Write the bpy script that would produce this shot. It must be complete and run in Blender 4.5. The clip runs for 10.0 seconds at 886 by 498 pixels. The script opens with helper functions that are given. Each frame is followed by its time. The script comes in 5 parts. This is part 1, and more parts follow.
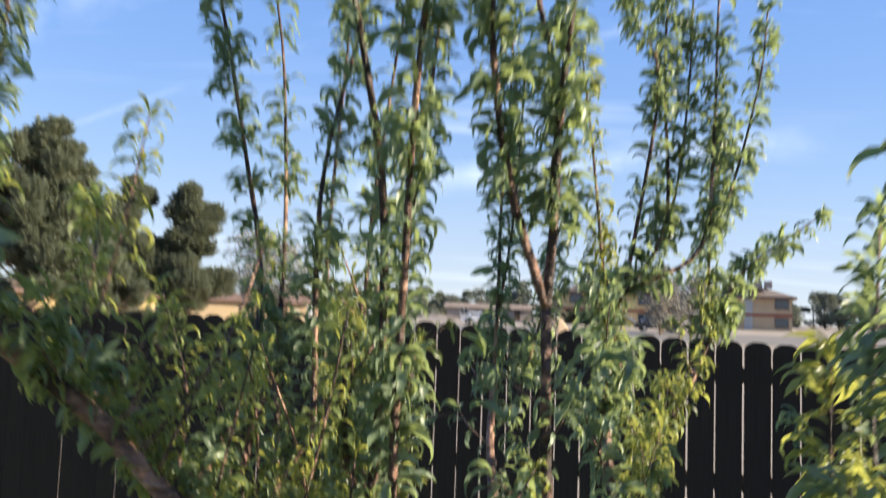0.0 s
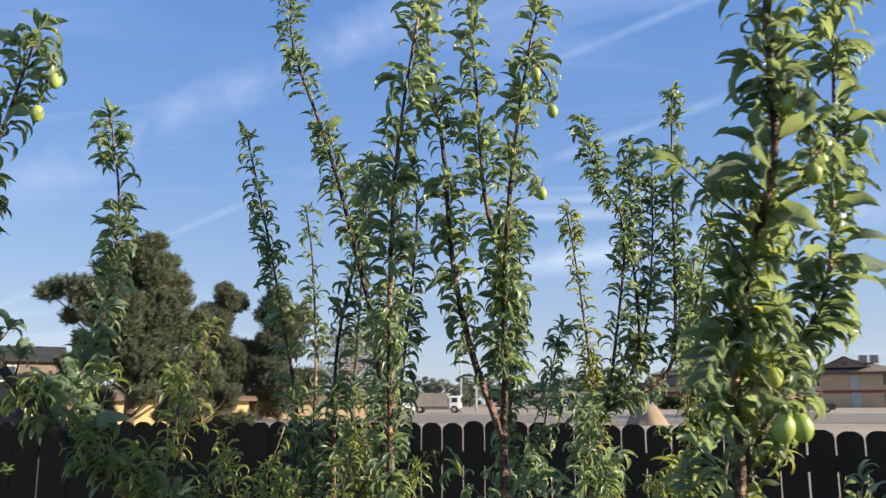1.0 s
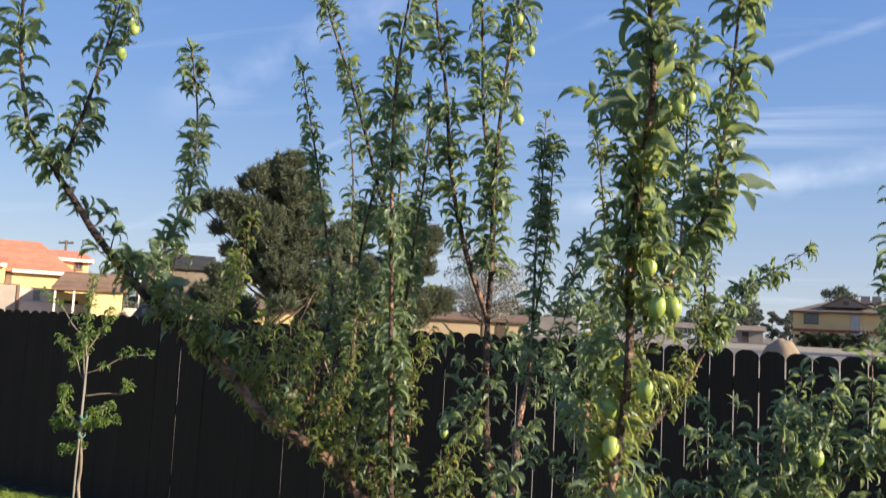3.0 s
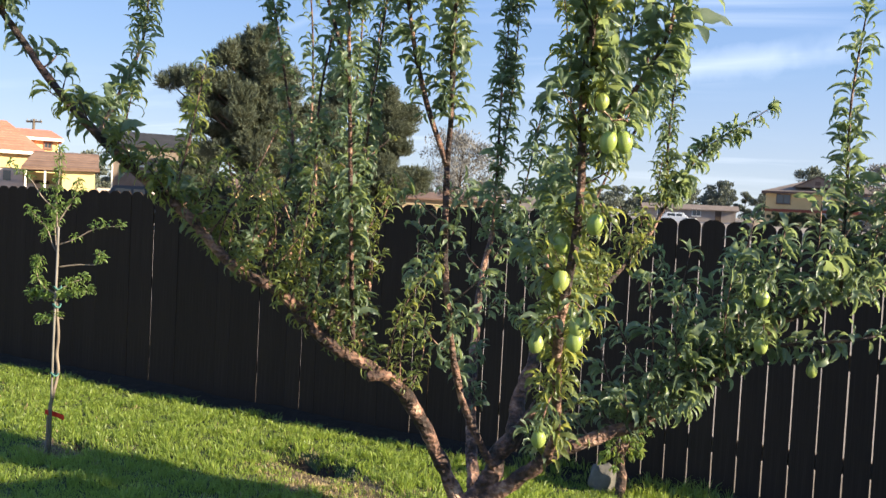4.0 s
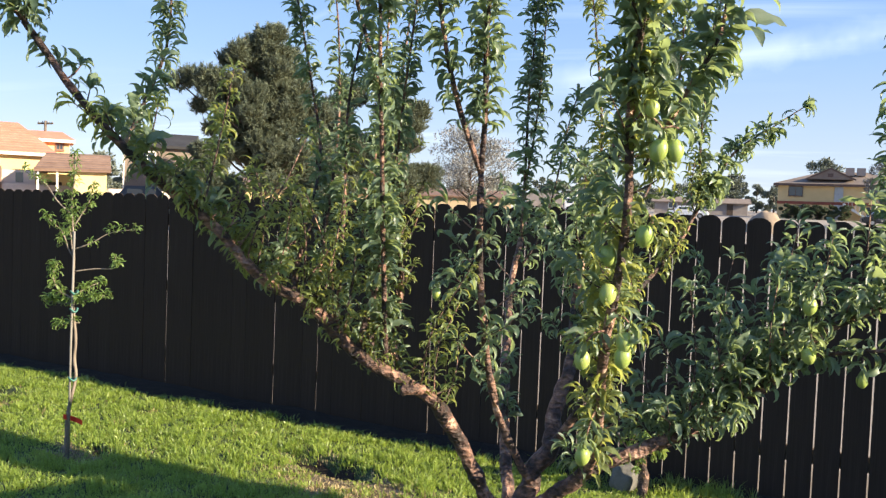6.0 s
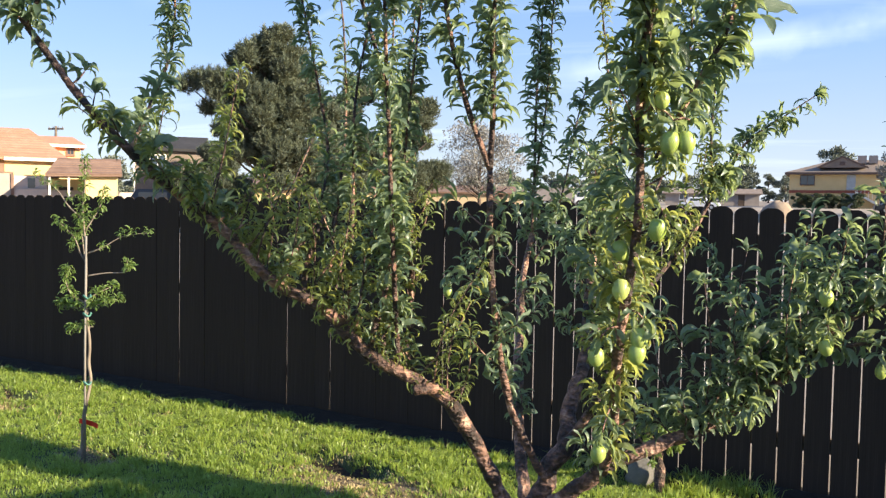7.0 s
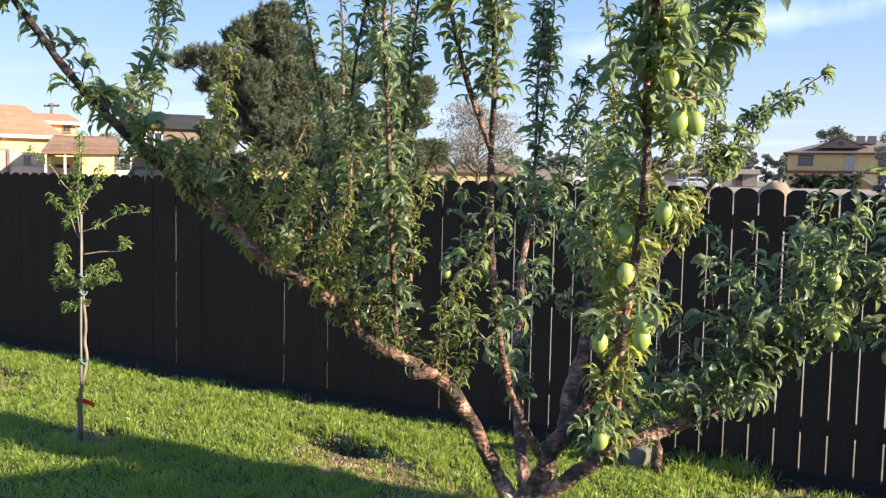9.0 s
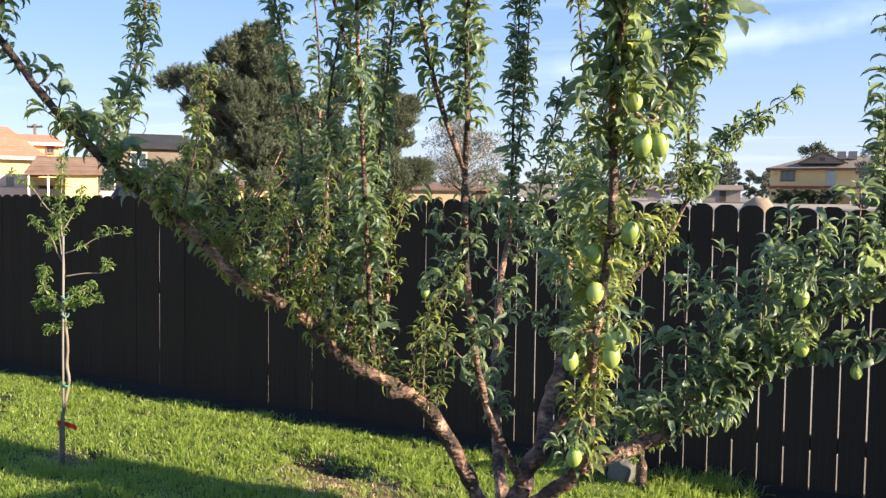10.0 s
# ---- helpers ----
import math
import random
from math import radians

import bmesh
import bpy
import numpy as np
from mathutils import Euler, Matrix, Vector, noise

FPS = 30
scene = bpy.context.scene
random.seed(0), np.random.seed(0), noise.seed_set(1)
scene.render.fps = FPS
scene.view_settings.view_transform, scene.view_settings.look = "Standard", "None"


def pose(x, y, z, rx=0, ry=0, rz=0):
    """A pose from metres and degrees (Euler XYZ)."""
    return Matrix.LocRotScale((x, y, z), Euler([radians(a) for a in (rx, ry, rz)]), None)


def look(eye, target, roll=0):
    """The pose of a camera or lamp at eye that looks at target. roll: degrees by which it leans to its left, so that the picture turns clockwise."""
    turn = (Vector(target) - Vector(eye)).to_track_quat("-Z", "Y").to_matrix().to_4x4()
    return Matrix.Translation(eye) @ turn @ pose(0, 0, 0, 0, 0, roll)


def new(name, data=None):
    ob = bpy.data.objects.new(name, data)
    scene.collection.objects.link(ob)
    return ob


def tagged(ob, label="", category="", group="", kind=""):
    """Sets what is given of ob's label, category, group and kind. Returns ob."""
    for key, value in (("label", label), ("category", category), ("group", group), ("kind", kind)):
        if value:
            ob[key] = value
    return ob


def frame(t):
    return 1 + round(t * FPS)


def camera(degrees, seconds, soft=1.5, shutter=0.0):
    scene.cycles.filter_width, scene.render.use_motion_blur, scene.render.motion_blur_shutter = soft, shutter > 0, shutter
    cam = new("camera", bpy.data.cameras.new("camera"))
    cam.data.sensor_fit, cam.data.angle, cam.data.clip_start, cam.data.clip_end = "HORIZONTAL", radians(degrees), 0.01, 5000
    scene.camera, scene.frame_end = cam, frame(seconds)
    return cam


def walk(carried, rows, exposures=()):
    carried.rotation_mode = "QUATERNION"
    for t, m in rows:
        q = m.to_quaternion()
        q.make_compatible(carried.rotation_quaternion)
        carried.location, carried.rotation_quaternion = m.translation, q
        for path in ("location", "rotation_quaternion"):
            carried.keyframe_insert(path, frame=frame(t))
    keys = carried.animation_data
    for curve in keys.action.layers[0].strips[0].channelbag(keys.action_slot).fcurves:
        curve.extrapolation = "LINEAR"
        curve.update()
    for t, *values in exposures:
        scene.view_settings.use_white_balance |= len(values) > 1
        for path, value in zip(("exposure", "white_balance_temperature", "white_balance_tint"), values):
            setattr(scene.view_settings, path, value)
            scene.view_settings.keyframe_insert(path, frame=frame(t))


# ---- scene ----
# the camera and its walk
cam = camera(54.4, 10.0, 1.35, 0.4)
METRES, EYE, TILT, LEAN, TURN = 1.0, 1.68, 0.0, 0.0, 0.0
ROWS = [
    (0.0, 0.0, 0.0, 0.0, -0.19, 4.98, -2.14),
    (0.5, 0.057, -0.2247, 0.0427, 2.61, 12.02, -0.73),
    (1.0, 0.1508, -0.3375, 0.0536, 5.79, 10.87, 0.18),
    (1.5, 0.2847, -0.4441, 0.0465, 10.93, 9.93, -1.36),
    (2.0, 0.3627, -0.5266, 0.0413, 13.52, 10.55, -2.51),
    (3.5, 0.4211, -0.5697, -0.042, 14.21, 1.3, -2.7),
    (4.0, 0.441, -0.569, -0.0648, 12.81, -2.26, -2.9),
    (4.5, 0.4425, -0.5703, -0.0654, 12.6, -3.16, -2.7),
    (5.0, 0.4222, -0.563, -0.0519, 12.71, -2.61, -2.72),
    (5.5, 0.3904, -0.5368, -0.0468, 12.96, -2.28, -2.78),
    (6.0, 0.3904, -0.5342, -0.045, 13.49, -2.54, -2.21),
    (7.5, 0.3853, -0.5169, -0.0433, 14.23, -3.04, -0.73),
    (8.0, 0.3772, -0.5118, -0.0451, 14.57, -3.74, -1.22),
    (8.5, 0.3713, -0.4949, -0.0429, 14.46, -4.31, -1.44),
    (9.0, 0.3777, -0.492, -0.0402, 14.01, -4.17, -1.21),
    (9.5, 0.3904, -0.4942, -0.0381, 13.55, -3.6, -0.92),
    (10.0, 0.3993, -0.5055, -0.035, 13.06, -2.96, -0.76),
]
EXPOSURES = [(0.0, 1.50), (0.5, 1.14), (1.2, 1.14), (2.2, 1.10), (3.4, 1.12), (4.0, 1.42), (4.6, 1.57), (10.0, 1.60)]
walk(cam, [(t, pose(0, 0, EYE, TILT, LEAN, TURN) @ pose(METRES * x, METRES * y, METRES * z, 90 + pitch, roll, yaw)) for t, x, y, z, yaw, pitch, roll in ROWS], EXPOSURES)

# ---- sky and sun ----
SUN_AZ, SUN_EL = -10.5, 20.0   # degrees from +x towards +y, and above the horizon
SUN = Vector((math.cos(radians(SUN_EL)) * math.cos(radians(SUN_AZ)), math.cos(radians(SUN_EL)) * math.sin(radians(SUN_AZ)), math.sin(radians(SUN_EL))))


class Nodes:
    """A small helper that adds nodes to a tree and links them."""

    def __init__(self, tree):
        self.tree = tree
        tree.nodes.clear()

    def add(self, kind, inputs=None, operation="", use_clamp=False, data_type="", blend_type="", feature=""):
        node = self.tree.nodes.new(kind)
        if operation:
            node.operation = operation
        if use_clamp:
            node.use_clamp = True
        if data_type:
            node.data_type = data_type
        if blend_type:
            node.blend_type = blend_type
        if feature:
            node.feature = feature
        for key, value in (inputs or {}).items():
            if isinstance(value, bpy.types.NodeSocket):
                self.tree.links.new(value, node.inputs[key])
            else:
                node.inputs[key].default_value = value
        return node

    def math(self, op, a, b=0.0, c=0.0, clamp=False):
        return self.add("ShaderNodeMath", {0: a, 1: b, 2: c}, operation=op, use_clamp=clamp).outputs[0]

    def mix(self, f, a, b, blend="MIX"):
        n = self.add("ShaderNodeMix", {0: f, 6: a, 7: b}, data_type="RGBA", blend_type=blend)
        return n.outputs[2]

    def noise(self, vector, scale, detail=4.0, rough=0.55, distortion=0.0):
        return self.add("ShaderNodeTexNoise", {"Vector": vector, "Scale": scale, "Detail": detail, "Roughness": rough, "Distortion": distortion}).outputs[0]

    def ramp(self, f, stops):
        n = self.add("ShaderNodeValToRGB", {0: f})
        e = n.color_ramp.elements
        while len(e) < len(stops):
            e.new(0.5)
        for item, (p, c) in zip(e, stops):
            item.position, item.color = p, (*c, 1) if len(c) == 3 else c
        return n.outputs[0]


def build_sky():
    world = bpy.data.worlds.new("sky")
    scene.world = world
    world.use_nodes = True
    n = Nodes(world.node_tree)
    sky = n.add("ShaderNodeTexSky")
    sky.sky_type, sky.sun_disc, sky.sun_elevation, sky.sun_rotation = "NISHITA", False, radians(SUN_EL), radians(90 - SUN_AZ)
    sky.air_density, sky.dust_density, sky.ozone_density, sky.altitude = 1.1, 0.4, 3.0, 700
    way = n.add("ShaderNodeTexCoord").outputs["Generated"]
    split = n.add("ShaderNodeSeparateXYZ", {0: way})
    up = n.math("MAXIMUM", split.outputs[2], 0.0)
    high = n.math("ADD", up, 0.12)
    flat = n.add("ShaderNodeCombineXYZ", {0: n.math("DIVIDE", split.outputs[0], high), 1: n.math("DIVIDE", split.outputs[1], high), 2: 0.0}).outputs[0]
    # thin streaks of cirrus, drawn out along one direction
    drawn = n.add("ShaderNodeMapping", {"Vector": flat, "Rotation": (0, 0, radians(24)), "Scale": (0.42, 1.9, 1.0)}).outputs[0]
    wisps = n.noise(drawn, 1.3, 7.0, 0.6, 0.5)
    veil = n.noise(flat, 0.55, 3.0, 0.5)
    cirrus = n.math("MULTIPLY", n.math("SUBTRACT", wisps, 0.50, clamp=True), n.math("MULTIPLY", n.math("SUBTRACT", veil, 0.43, clamp=True), 9.0), clamp=True)
    total = cirrus
    for normal, width, strength, start in TRAILS:
        off = n.math("ABSOLUTE", n.add("ShaderNodeVectorMath", {0: way, 1: normal}, operation="DOT_PRODUCT").outputs["Value"])
        ragged = n.noise(way, 26.0, 5.0, 0.65)
        wide = n.math("MULTIPLY", n.math("ADD", ragged, 0.25), width)
        band = n.math("SUBTRACT", 1.0, n.math("DIVIDE", off, wide), clamp=True)
        along = n.add("ShaderNodeVectorMath", {0: way, 1: start}, operation="DOT_PRODUCT").outputs["Value"]
        here = n.math("MULTIPLY", n.math("SUBTRACT", along, 0.955), 40.0, clamp=True)
        patchy = n.math("MULTIPLY", n.math("SUBTRACT", n.noise(way, 9.0, 4.0, 0.6), 0.36), 4.0, clamp=True)
        total = n.math("ADD", total, n.math("MULTIPLY", n.math("MULTIPLY", band, patchy), n.math("MULTIPLY", here, strength)), clamp=True)
    # thin haze evens the sky out, palest over the horizon
    haze = n.mix(1.0, n.ramp(up, [(0.0, (0.62, 0.68, 0.82)), (0.08, (0.50, 0.59, 0.80)), (0.17, (0.35, 0.51, 0.82)), (0.27, (0.245, 0.425, 0.83)), (0.45, (0.155, 0.34, 0.82))]), (4, 4, 4, 1), "MULTIPLY")
    white = n.mix(0.8, sky.outputs[0], haze)
    cloudy = n.mix(n.math("MULTIPLY", total, 0.75), white, (6.2, 6.5, 7.2, 1))
    back = n.add("ShaderNodeBackground", {0: cloudy, 1: SKY_STRENGTH})
    n.add("ShaderNodeOutputWorld", {0: back.outputs[0]})


TRAILS = [
    ((0.3497, 0.4567, -0.8180), 0.040, 0.26, (-0.3036, 0.8813, 0.3622)),
    ((0.3372, 0.3572, -0.8710), 0.009, 0.16, (0.1123, 0.9034, 0.4139)),
    ((0.3455, 0.3426, -0.8736), 0.008, 0.14, (-0.3658, 0.9065, 0.2108)),
    ((0.3138, 0.2623, -0.9125), 0.011, 0.15, (0.2362, 0.9093, 0.3426)),
    ((0.1453, 0.1657, -0.9754), 0.026, 0.36, (0.1357, 0.9732, 0.1855)),
]
SKY_STRENGTH = 0.098
build_sky()
sun = new("sun", bpy.data.lights.new("sun", "SUN"))
sun.data.energy, sun.data.angle, sun.data.color = 5.0, radians(0.5), (1.0, 0.86, 0.64)
sun.matrix_basis = look(SUN * 40, (0, 0, 0))


# ---- materials ----
def material(name):
    m = bpy.data.materials.new(name)
    m.use_nodes = True
    return m, Nodes(m.node_tree)


def finish(n, shader):
    n.add("ShaderNodeOutputMaterial", {0: shader})


def surface(name, stops, scale, rough=0.85, bump=0.3, fine=6.0, stretch=(1, 1, 1), spread=0.0, metallic=0.0, distance=0.01, specular=0.3):
    """A dry surface: coarse stains and fine grain in the given colours, with relief."""
    m, n = material(name)
    at = n.add("ShaderNodeTexCoord").outputs["Object"]
    at = n.add("ShaderNodeMapping", {"Vector": at, "Scale": stretch}).outputs[0]
    coarse = n.noise(at, scale, 5.0, 0.6)
    grain = n.noise(at, scale * fine, 6.0, 0.65)
    f = n.math("ADD", n.math("MULTIPLY", coarse, 0.6), n.math("MULTIPLY", grain, 0.4))
    if spread:
        own = n.add("ShaderNodeObjectInfo").outputs["Random"]
        f = n.math("ADD", f, n.math("MULTIPLY", n.math("SUBTRACT", own, 0.5), spread))
    colour = n.ramp(f, stops)
    relief = n.add("ShaderNodeBump", {"Strength": bump, "Distance": distance, "Height": grain})
    b = n.add("ShaderNodeBsdfPrincipled", {"Base Color": colour, "Roughness": rough, "Metallic": metallic, "Normal": relief.outputs[0], "Specular IOR Level": specular})
    finish(n, b.outputs[0])
    return m


def leafy(name, dark, light, glow, through_light=0.35, rough=0.45, scale=90.0):
    """A leaf: each one with its own green, veined, letting light through."""
    m, n = material(name)
    own = n.add("ShaderNodeNewGeometry").outputs["Random Per Island"]
    thing_own = n.add("ShaderNodeObjectInfo").outputs["Random"]
    pick = n.math("FRACT", n.math("ADD", own, thing_own))
    at = n.add("ShaderNodeTexCoord").outputs["Object"]
    mottle = n.noise(at, scale, 3.0, 0.6)
    f = n.math("ADD", n.math("MULTIPLY", pick, 0.75), n.math("MULTIPLY", n.math("SUBTRACT", mottle, 0.4), 0.7), clamp=True)
    colour = n.mix(f, (*dark, 1), (*light, 1))
    relief = n.add("ShaderNodeBump", {"Strength": 0.5, "Distance": 0.003, "Height": mottle})
    b = n.add("ShaderNodeBsdfPrincipled", {"Base Color": colour, "Roughness": rough, "Normal": relief.outputs[0], "Specular IOR Level": 0.5})
    t = n.add("ShaderNodeBsdfTranslucent", {"Color": n.mix(f, (glow[0] * 0.7, glow[1] * 0.7, glow[2] * 0.7, 1), (*glow, 1))})
    finish(n, n.add("ShaderNodeMixShader", {0: through_light, 1: b.outputs[0], 2: t.outputs[0]}).outputs[0])
    return m


def bark_material():
    m, n = material("plum_bark")
    at = n.add("ShaderNodeTexCoord").outputs["Object"]
    coarse = n.noise(at, 19.0, 4.0, 0.6)
    ring = n.noise(n.add("ShaderNodeMapping", {"Vector": at, "Scale": (80, 80, 170)}).outputs[0], 1.0, 4.0, 0.6)
    flake = n.add("ShaderNodeTexVoronoi", {"Vector": at, "Scale": 95.0}, feature="F1").outputs[0]
    f = n.math("ADD", n.math("MULTIPLY", coarse, 0.7), n.math("MULTIPLY", ring, 0.3))
    colour = n.ramp(f, [(0.42, (0.026, 0.016, 0.013)), (0.50, (0.085, 0.048, 0.038)), (0.57, (0.26, 0.14, 0.098)), (0.68, (0.58, 0.39, 0.285))])
    h = n.math("ADD", ring, n.math("MULTIPLY", flake, 0.8))
    relief = n.add("ShaderNodeBump", {"Strength": 1.0, "Distance": 0.009, "Height": h})
    b = n.add("ShaderNodeBsdfPrincipled", {"Base Color": colour, "Roughness": 0.62, "Normal": relief.outputs[0]})
    finish(n, b.outputs[0])
    return m


def fruit_material():
    m, n = material("plum_skin")
    own = n.add("ShaderNodeObjectInfo").outputs["Random"]
    at = n.add("ShaderNodeTexCoord").outputs["Object"]
    spots = n.noise(at, 420.0, 3.0, 0.6)
    blush = n.noise(at, 60.0, 3.0, 0.5)
    f = n.math("ADD", n.math("MULTIPLY", own, 0.5), n.math("MULTIPLY", blush, 0.5))
    colour = n.mix(f, (0.22, 0.31, 0.065, 1), (0.40, 0.45, 0.13, 1))
    colour = n.mix(n.math("MULTIPLY", n.math("SUBTRACT", spots, 0.55, clamp=True), 2.0, clamp=True), colour, (0.5, 0.58, 0.25, 1))
    b = n.add("ShaderNodeBsdfPrincipled", {"Base Color": colour, "Roughness": 0.38, "Subsurface Weight": 0.25, "Subsurface Radius": (0.006, 0.008, 0.002), "Subsurface Scale": 0.6})
    finish(n, b.outputs[0])
    return m


def lawn_material():
    m, n = material("lawn_soil")
    at = n.add("ShaderNodeTexCoord").outputs["Object"]
    patch = n.noise(at, 0.9, 4.0, 0.6)
    fine = n.noise(at, 42.0, 5.0, 0.7)
    f = n.math("ADD", n.math("MULTIPLY", patch, 0.45), n.math("MULTIPLY", fine, 0.55))
    colour = n.ramp(f, [(0.34, (0.03, 0.045, 0.012)), (0.5, (0.05, 0.07, 0.02)), (0.62, (0.085, 0.08, 0.032)), (0.78, (0.15, 0.115, 0.06))])
    relief = n.add("ShaderNodeBump", {"Strength": 0.8, "Distance": 0.02, "Height": fine})
    b = n.add("ShaderNodeBsdfPrincipled", {"Base Color": colour, "Roughness": 0.95, "Normal": relief.outputs[0]})
    finish(n, b.outputs[0])
    return m


def glass_material():
    m, n = material("window_glass")
    b = n.add("ShaderNodeBsdfPrincipled", {"Base Color": (0.03, 0.045, 0.06, 1), "Roughness": 0.06, "Specular IOR Level": 0.8})
    finish(n, b.outputs[0])
    return m


LEAF = leafy("plum_leaf", (0.042, 0.075, 0.052), (0.235, 0.295, 0.190), (0.47, 0.58, 0.22), 0.40, 0.38)
LEAF_YOUNG = leafy("young_plum_leaf", (0.040, 0.070, 0.028), (0.20, 0.245, 0.08), (0.62, 0.64, 0.15), 0.43, 0.36)
SAPLING_LEAF = leafy("sapling_leaf", (0.07, 0.13, 0.03), (0.19, 0.26, 0.07), (0.5, 0.6, 0.12), 0.42)
GRASS = leafy("grass_blade", (0.095, 0.155, 0.025), (0.34, 0.40, 0.09), (0.66, 0.80, 0.15), 0.45, 0.42, 6.0)
DRY_GRASS = leafy("dry_grass_blade", (0.24, 0.185, 0.085), (0.55, 0.44, 0.23), (0.45, 0.36, 0.17), 0.3, 0.7, 6.0)
PINE = leafy("pine_needles", (0.044, 0.068, 0.054), (0.150, 0.170, 0.100), (0.30, 0.26, 0.11), 0.2, 0.6, 0.9)
FAR_LEAF = leafy("far_tree_leaf", (0.09, 0.11, 0.082), (0.19, 0.21, 0.155), (0.17, 0.18, 0.12), 0.2, 0.6, 0.3)
GREY_LEAF = leafy("grey_twig_leaf", (0.17, 0.16, 0.14), (0.31, 0.295, 0.26), (0.25, 0.23, 0.18), 0.15, 0.7, 0.3)
BARK = bark_material()
PLUM = fruit_material()
LAWN = lawn_material()
GLASS = glass_material()
FENCE_WOOD = surface("dark_stained_fence_wood", [(0.25, (0.029, 0.021, 0.0155)), (0.55, (0.050, 0.036, 0.0265)), (0.8, (0.080, 0.058, 0.043))], 3.0, 0.92, 0.5, 9.0, (6, 6, 0.7), 0.07, distance=0.004, specular=0.05)
BACK_WOOD = surface("raw_fence_rail_wood", [(0.3, (0.10, 0.07, 0.045)), (0.7, (0.2, 0.14, 0.09))], 3.0, 0.85, 0.4, 8.0, (1, 8, 8), 0.1, distance=0.004)
PALE_BARK = surface("pale_sapling_bark", [(0.3, (0.12, 0.092, 0.07)), (0.7, (0.30, 0.245, 0.19))], 40.0, 0.8, 0.5, 5.0, (1, 1, 0.4), distance=0.003)
DARK_BARK = surface("dark_tree_bark", [(0.3, (0.05, 0.035, 0.026)), (0.7, (0.15, 0.11, 0.08))], 2.0, 0.9, 0.6, 8.0, (1, 1, 0.3), distance=0.05)
DIRT = surface("pale_dry_dirt", [(0.3, (0.22, 0.175, 0.13)), (0.5, (0.32, 0.265, 0.205)), (0.7, (0.42, 0.355, 0.285))], 0.16, 0.95, 0.5, 30.0, distance=0.03)
# bare soil with shade put into its colour, hence near black
SHADED_SOIL = surface("soil_darkened_as_shade", [(0.3, (0.012, 0.009, 0.006)), (0.55, (0.028, 0.020, 0.013)), (0.78, (0.075, 0.052, 0.034))], 9.0, 0.95, 0.8, 6.0, distance=0.02)
YARD_SOIL = surface("crumbly_yard_soil", [(0.3, (0.075, 0.052, 0.030)), (0.5, (0.16, 0.115, 0.068)), (0.72, (0.32, 0.24, 0.14))], 7.0, 0.95, 0.8, 8.0, distance=0.02)
TAN = surface("tan_stucco", [(0.3, (0.40, 0.30, 0.19)), (0.7, (0.52, 0.40, 0.26))], 0.5, 0.9, 0.3, 30.0)
ASPHALT = surface("grey_asphalt", [(0.3, (0.15, 0.135, 0.115)), (0.7, (0.25, 0.225, 0.195))], 0.3, 0.9, 0.3, 40.0)
SAND = surface("tan_sand_heap", [(0.3, (0.22, 0.165, 0.115)), (0.7, (0.32, 0.25, 0.18))], 0.8, 0.95, 0.5, 12.0, distance=0.05)
YELLOW = surface("yellow_stucco", [(0.3, (0.55, 0.40, 0.19)), (0.7, (0.67, 0.50, 0.26))], 0.5, 0.9, 0.3, 30.0)
PALE_YELLOW = surface("pale_yellow_stucco", [(0.3, (0.60, 0.45, 0.20)), (0.7, (0.74, 0.58, 0.30))], 0.5, 0.9, 0.3, 30.0)
CREAM = surface("cream_painted_trim", [(0.3, (0.66, 0.62, 0.54)), (0.7, (0.80, 0.77, 0.70))], 2.0, 0.7, 0.15, 10.0)
RED_TRIM = surface("rust_red_painted_band", [(0.3, (0.20, 0.055, 0.035)), (0.7, (0.30, 0.09, 0.055))], 2.0, 0.7, 0.15, 10.0)
ORANGE_TILE = surface("orange_clay_roof_tile", [(0.25, (0.50, 0.15, 0.085)), (0.5, (0.62, 0.205, 0.13)), (0.75, (0.70, 0.28, 0.19))], 1.2, 0.85, 0.4, 8.0, spread=0.08, distance=0.03)
BROWN_SHINGLE = surface("brown_roof_shingle", [(0.3, (0.14, 0.085, 0.062)), (0.7, (0.26, 0.17, 0.125))], 1.5, 0.9, 0.4, 12.0, spread=0.2, distance=0.03)
GREY_SHINGLE = surface("grey_brown_roof_shingle", [(0.3, (0.15, 0.115, 0.09)), (0.7, (0.26, 0.205, 0.165))], 1.0, 0.9, 0.4, 12.0, spread=0.15, distance=0.03)
DARK_SHINGLE = surface("dark_roof_shingle", [(0.3, (0.022, 0.021, 0.022)), (0.7, (0.048, 0.046, 0.046))], 1.0, 0.9, 0.4, 12.0, distance=0.03)
PINK_STUCCO = surface("pale_pinkish_stucco", [(0.3, (0.46, 0.38, 0.33)), (0.7, (0.58, 0.49, 0.43))], 0.6, 0.9, 0.3, 25.0)
BROWN_TRIM = surface("brown_painted_trim", [(0.3, (0.085, 0.055, 0.045)), (0.7, (0.15, 0.10, 0.08))], 2.0, 0.7, 0.15, 10.0)
HEDGE_LEAF = leafy("hedge_leaf", (0.030, 0.045, 0.024), (0.085, 0.11, 0.055), (0.12, 0.15, 0.06), 0.2, 0.6, 0.6)
BLOCK = surface("grey_block_wall", [(0.3, (0.26, 0.22, 0.19)), (0.7, (0.38, 0.33, 0.29))], 0.8, 0.9, 0.4, 14.0)
STEEL = surface("dull_grey_metal", [(0.3, (0.30, 0.31, 0.31)), (0.7, (0.45, 0.46, 0.46))], 3.0, 0.5, 0.1, 10.0, metallic=0.6)
POLE_WOOD = surface("weathered_pole_wood", [(0.3, (0.10, 0.075, 0.055)), (0.7, (0.2, 0.155, 0.12))], 2.0, 0.9, 0.3, 10.0, (4, 4, 0.4))
